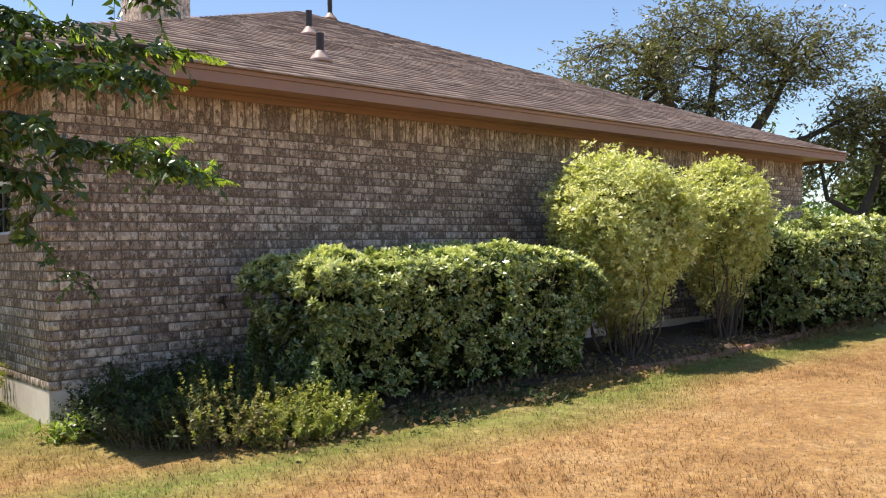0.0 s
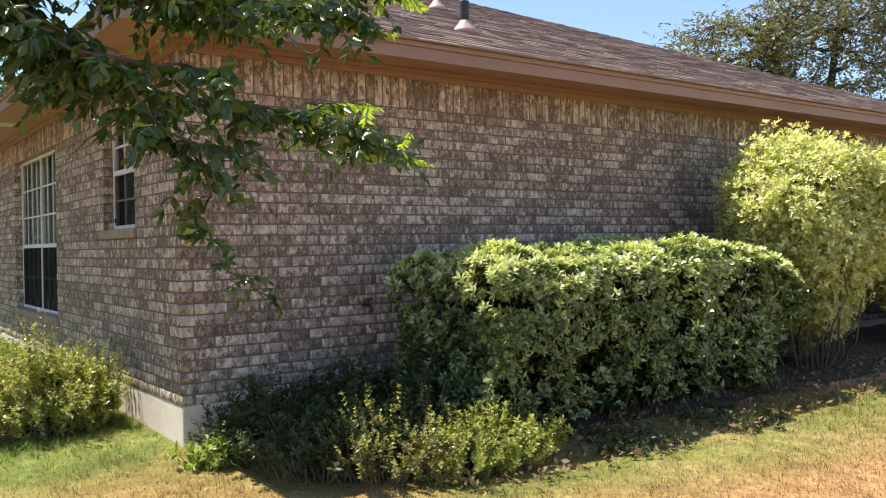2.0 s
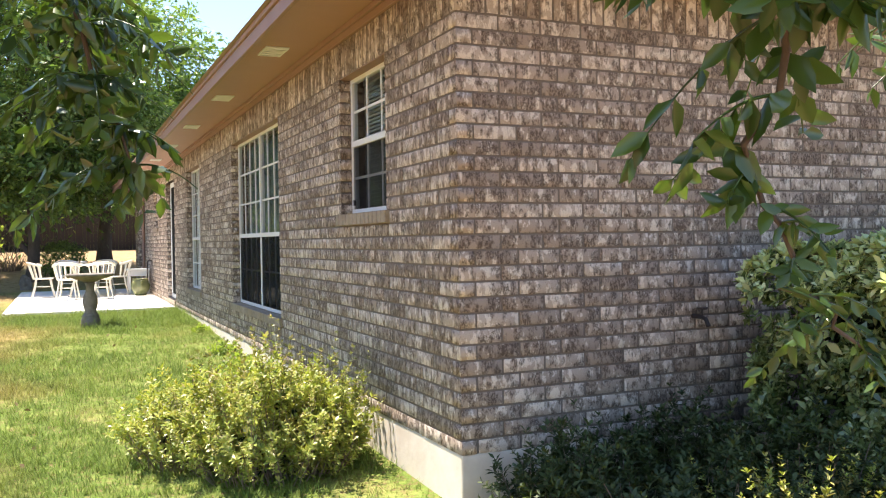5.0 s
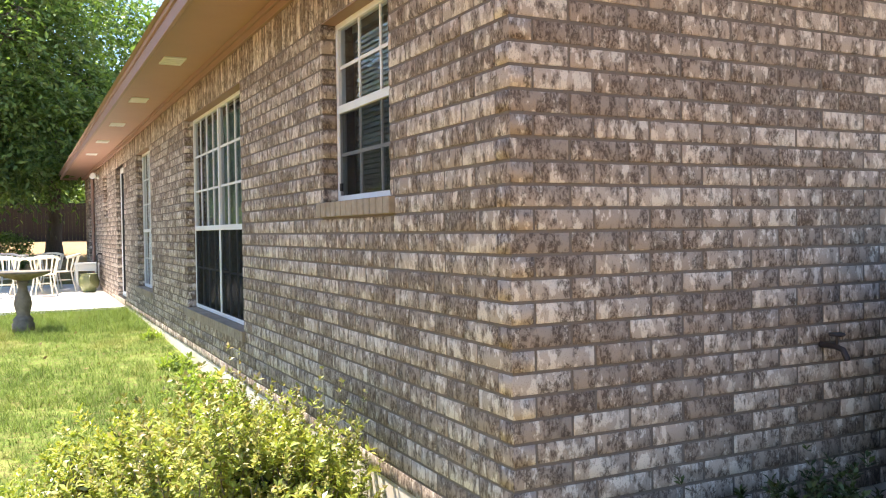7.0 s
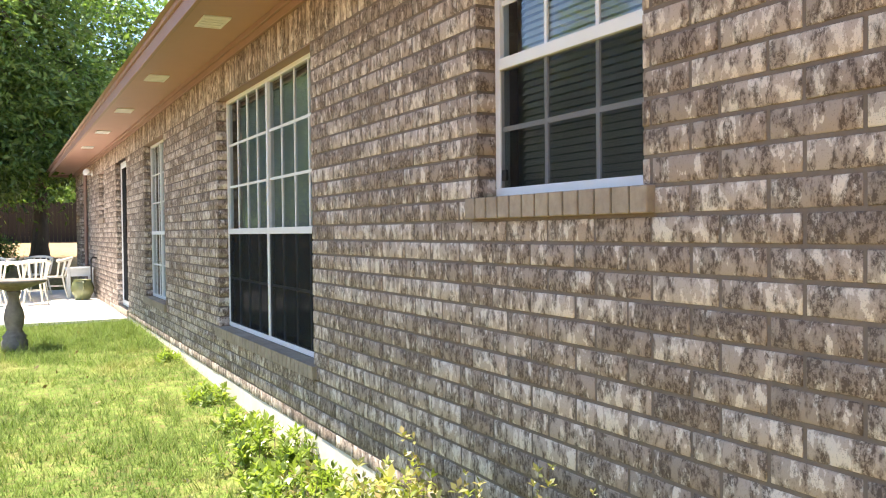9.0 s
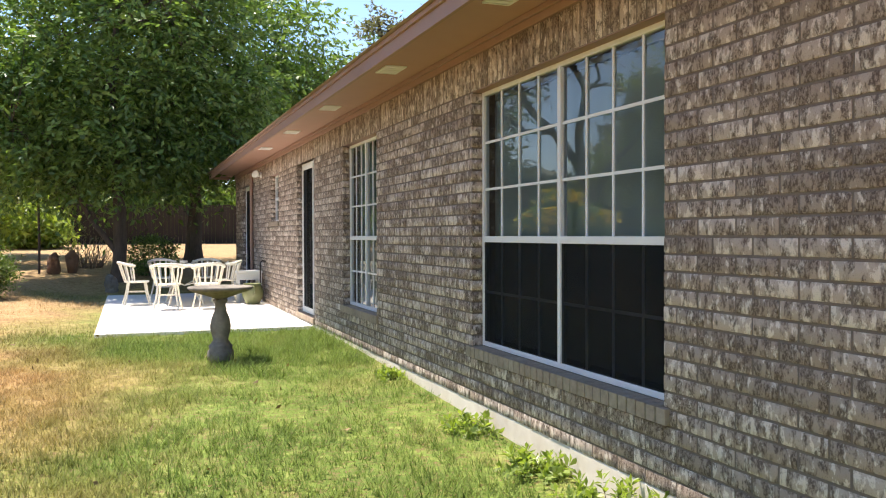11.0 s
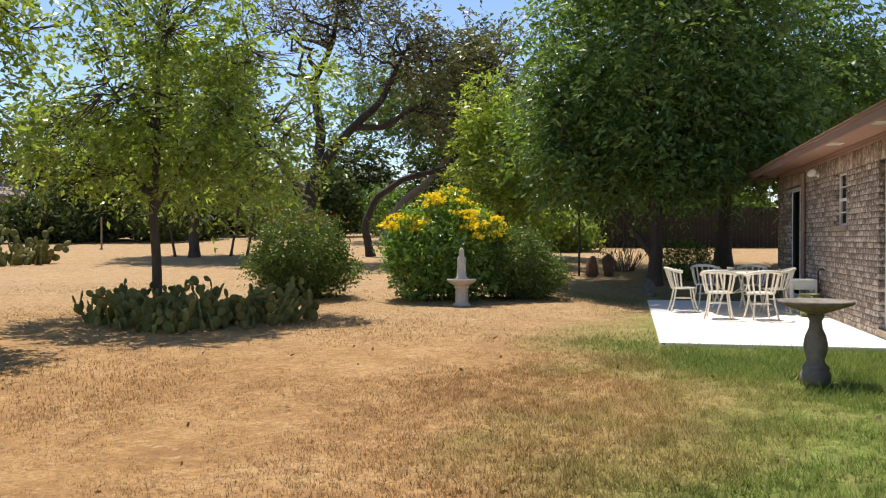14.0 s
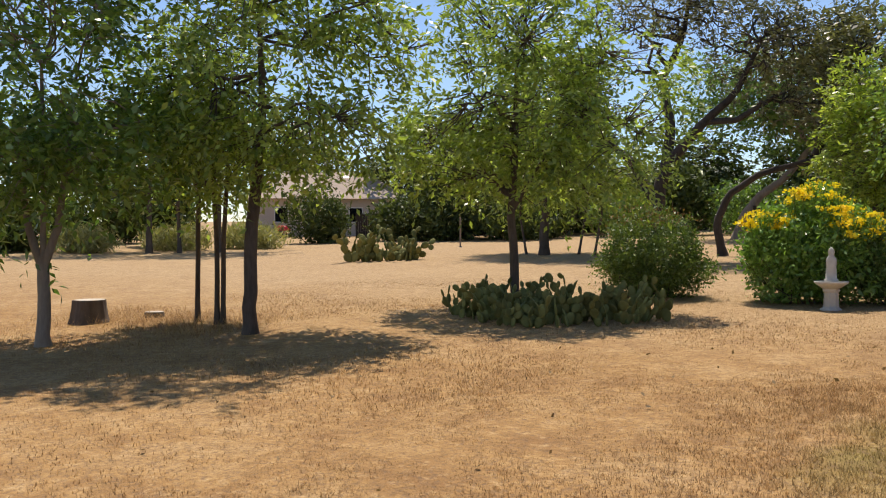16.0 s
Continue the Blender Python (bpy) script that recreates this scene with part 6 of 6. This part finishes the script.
tube_mesh("handle", [(-0.5, 0, 0.7), (-0.9, 0, 0.95), (-1.0, 0, 0.95)], 0.03, NOSEE, cart)

# fence sections behind the far shrubs
def fence_section(x, y, rz, first=None):
    m = pose(x, y, ground_z(x, y) - 0.1, 0, 0, rz)
    if first:
        return copy_thing(first, m)
    f = thing("fence_section", "weathered dark wooden fence section at the lawn's end", "fence", (0, 0, 0), "far fence")
    f.matrix_world = m
    for i in range(16):
        part("board", boxes((i * 0.15 + 0.004, i * 0.15 + 0.146, 0, 0.02, 0.08, 1.72 + 0.02 * ((i * 7) % 3))), FENCE, f)
    for z in (0.4, 1.4):
        part("rail", boxes((0, 2.4, 0.022, 0.06, z, z + 0.08)), FENCE, f)
    part("post", boxes((-0.05, 0.05, 0.022, 0.12, 0, 1.8)), FENCE, f)
    return f


first = None
for i in range(11):
    o = fence_section(-11 + i * 2.4, 45.0, 0, first)
    first = first or o
for i in range(4):
    a = radians(40)
    fence_section(-39 + i * 2.4 * math.cos(a), 52 + i * 2.4 * math.sin(a), 40, first)

# ---------------------------------------------------------------- grass
def grass(n, x0, x1, y0, y1, seed, green_h, dry_h, width):
    rng = np.random.default_rng(seed)
    x, y = rng.uniform(x0, x1, n), rng.uniform(y0, y1, n)
    keep = ~((x > XW - 0.02) & (y > YW - 0.02)) & ~((x > -0.68) & (y > 19.2) & (y < 26.25)) & ~((x > 2.3) & (y > 5.7))
    x, y = x[keep], y[keep]
    soft = np.minimum(np.minimum((x - x0), (x1 - x) + 1.5 * (x1 > 2)), np.minimum(y - y0, y1 - y)) / 1.5
    keep = rng.random(len(x)) < np.clip(soft, 0, 1)
    x, y = x[keep], y[keep]
    z = np.array([ground_z(a, b) for a, b in zip(x, y)])
    g = np.clip((x + 3.0) * 0.35, 0, 1) * np.clip((y - 5.6) * 0.6, 0, 1)
    tuft = np.array([noise.noise((a * 1.7, b * 1.7, 3.0)) for a, b in zip(x, y)])
    clump = np.array([noise.noise((a * 7.0, b * 7.0, 9.0)) for a, b in zip(x, y)])
    keep = rng.random(len(x)) < 0.75 + 0.9 * clump
    x, y, z, g, tuft, clump = (q[keep] for q in (x, y, z, g, tuft, clump))
    tuft = tuft + 0.5 * clump
    h = (dry_h + (green_h - dry_h) * g) * rng.uniform(0.5, 1.35, len(x)) * (1 + 0.8 * tuft)
    h = h.clip(0.012, 0.2)
    a = rng.uniform(0, 6.283, len(x))
    d = np.stack([np.cos(a), np.sin(a), np.zeros(len(x))], 1)
    b = np.stack([-np.sin(a), np.cos(a), np.zeros(len(x))], 1)
    base = np.stack([x, y, z - 0.012], 1)
    w = width * rng.uniform(0.6, 1.3, (len(x), 1))
    lean = rng.uniform(0.5, 1.7, (len(x), 1)) * h[:, None]
    tip = base + d * lean + np.array([0, 0, 1.0]) * (h[:, None] + 0.012)
    v = np.stack([base + b * w * 0.5, base - b * w * 0.5, tip], 1).reshape(-1, 3)
    return v, np.arange(len(x) * 3).reshape(-1, 3)


v, f = join([grass(300000, -6.5, 2.13, 7.6, 19, 1, 0.05, 0.021, 0.008), grass(150000, -17, 0.5, 10, 28, 2, 0.045, 0.024, 0.012), grass(60000, -3.5, 2.13, 14, 20.8, 3, 0.055, 0.025, 0.008),
             grass(180000, -0.5, 13, 0.8, 7.0, 4, 0.045, 0.022, 0.0075), grass(60000, -2.5, 2.13, 5.2, 10.5, 5, 0.045, 0.022, 0.0075), grass(7000, -0.6, 2.13, 15.0, 19.2, 7, 0.12, 0.1, 0.008), grass(9000, -17, -11.5, 16.5, 19.5, 6, 0.2, 0.14, 0.008)])
tagged(mesh_arrays("grass", v, f, GRASS), "short dry straw-coloured and green lawn grass", "grass", kind="stuff")

rng = np.random.default_rng(66)
x, y = rng.uniform(-9, 1.5, 160), rng.uniform(9, 20, 160)
c = np.array([(a, b, ground_z(a, b) + 0.035) for a, b in zip(x, y)])
v, f = leaf_arrays(c, 0.045, rng, 0.55)
tagged(mesh_arrays("fallen_leaves", v, f, DRY_LEAF), "dry brown leaves scattered over the lawn", "fallen leaves", kind="stuff")

# ---------------------------------------------------------------- roof shingles
def shingle_rows():
    rng = np.random.default_rng(8)
    cs = math.hypot(1, PITCH)
    near, rest = [], []
    row, s = 0, -0.06
    rh = 0.145
    while s < RHALF * cs - 0.1:
        yv = RY0 + s / cs
        xl, xr = RX0 + (yv - RY0), RX0 + 2 * RHALF - (yv - RY0)
        x = xl + rng.uniform(0, 0.25)
        last = xl
        while last < xr - 0.02:
            nx = min(last + rng.choice((0.12, 0.17, 0.22, 0.28, 0.34)), xr)
            t = 0.010 + 0.006 * (rng.random() < 0.5)
            (near if (row < 6 and last < RX0 + 8.5) else rest).append((last, nx, s, s + rh + 0.02, t))
            last = nx
        s += rh
        row += 1
    return near, rest


def shingle_verts(a, b, s0, s1, t):
    cs = math.hypot(1, PITCH)
    n = np.array([0, -PITCH / cs, 1 / cs])
    up = np.array([0, 1 / cs, PITCH / cs])
    o = np.array([0, RY0, RZ])
    P = lambda x, s, h: o + np.array([x, 0, 0]) + up * s + n * h
    v = np.array([P(a, s0, 0.001), P(b, s0, 0.001), P(b, s0, t), P(a, s0, t), P(b, s1, 0.003), P(a, s1, 0.003)])
    f = np.array([[0, 1, 2, 3], [3, 2, 4, 5]])
    return v, f


near, rest = shingle_rows()
for k, sh in enumerate(near):
    if k >= 300:
        rest.append(sh)
        continue
    v, f = shingle_verts(*sh)
    mesh_arrays("shingle", v, f, SHINGLE, roof)
v, f = join([shingle_verts(*sh) for sh in rest])
tagged(mesh_arrays("shingles", v, f, SHINGLE, roof), kind="stuff")

# ---------------------------------------------------------------- bricks
def brick_arrays(u0, u1, z0, z1, d0, c=0.003, depth=0.09):
    v = np.array([(u0, depth, z0), (u1, depth, z0), (u1, depth, z1), (u0, depth, z1),
                  (u0, d0 + c, z0), (u1, d0 + c, z0), (u1, d0 + c, z1), (u0, d0 + c, z1),
                  (u0 + c, d0, z0 + c), (u1 - c, d0, z0 + c), (u1 - c, d0, z1 - c), (u0 + c, d0, z1 - c)])
    f = np.array([(8, 9, 10, 11), (4, 5, 9, 8), (5, 6, 10, 9), (6, 7, 11, 10), (7, 4, 8, 11), (0, 1, 5, 4), (1, 2, 6, 5), (2, 3, 7, 6), (3, 0, 4, 7)])
    return v, f


def to_wall(v, west):
    return np.stack([XW + v[:, 1], v[:, 0], v[:, 2]], 1) if west else np.stack([v[:, 0], YW + v[:, 1], v[:, 2]], 1)


J = 0.012


def brick_wall(west, start, end, ops, parent, near_end):
    rng = random.Random(4 if west else 6)
    full = brick_arrays(0, BL - J, 0, COURSE - J, 0)
    me = None
    rest, count = [], 0
    for k in range(28):
        z0 = k * COURSE
        u = start + (0 if (k % 2 == 0) == west else BT + J)
        cells = []
        while u < end - 0.03:
            cells.append((u, min(u + BL - J, end)))
            u += BL
        for a, b in cells:
            segs = [(a, b, False)]
            for y0, y1, c, d in ops:
                if z0 + 0.5 * COURSE > c and z0 + 0.5 * COURSE < d:
                    out = []
                    for p, q, cut in segs:
                        if q <= y0 or p >= y1:
                            out.append((p, q, cut))
                            continue
                        if p < y0 - 0.02:
                            out.append((p, y0 + 0.003, True))
                        if q > y1 + 0.02:
                            out.append((y1 - 0.003, q, True))
                    segs = out
            for p, q, cut in segs:
                jit = rng.uniform(-0.0018, 0.0018)
                if not cut and abs((q - p) - (BL - J)) < 1e-6 and p < near_end and count < 300:
                    if me is None:
                        ob = mesh_arrays("brick", to_wall(full[0], west) - np.array([XW if west else 0, 0 if west else YW, 0]), full[1], BRICK, parent)
                        me = ob.data
                    else:
                        ob = new("brick", me)
                        ob.parent = parent
                    ob.location = (XW + jit, p, z0) if west else (p, YW + jit, z0)
                    count += 1
                else:
                    v, f = brick_arrays(p, q, z0, z0 + COURSE - J, jit)
                    rest.append((to_wall(v, west), f))
    u = start + (0.0 if west else BT + J)
    while u < end - 0.02:
        v, f = brick_arrays(u, u + COURSE - J, 28 * COURSE, 2.52, rng.uniform(-0.002, 0.004))
        rest.append((to_wall(v, west), f))
        u += COURSE
    v, f = join(rest)
    tagged(mesh_arrays("bricks", v, f, BRICK, parent), kind="stuff")


brick_wall(True, YW, YE, OPENINGS, wall_w, 9.7)
brick_wall(False, XW, XE, [], wall_s, 4.7)
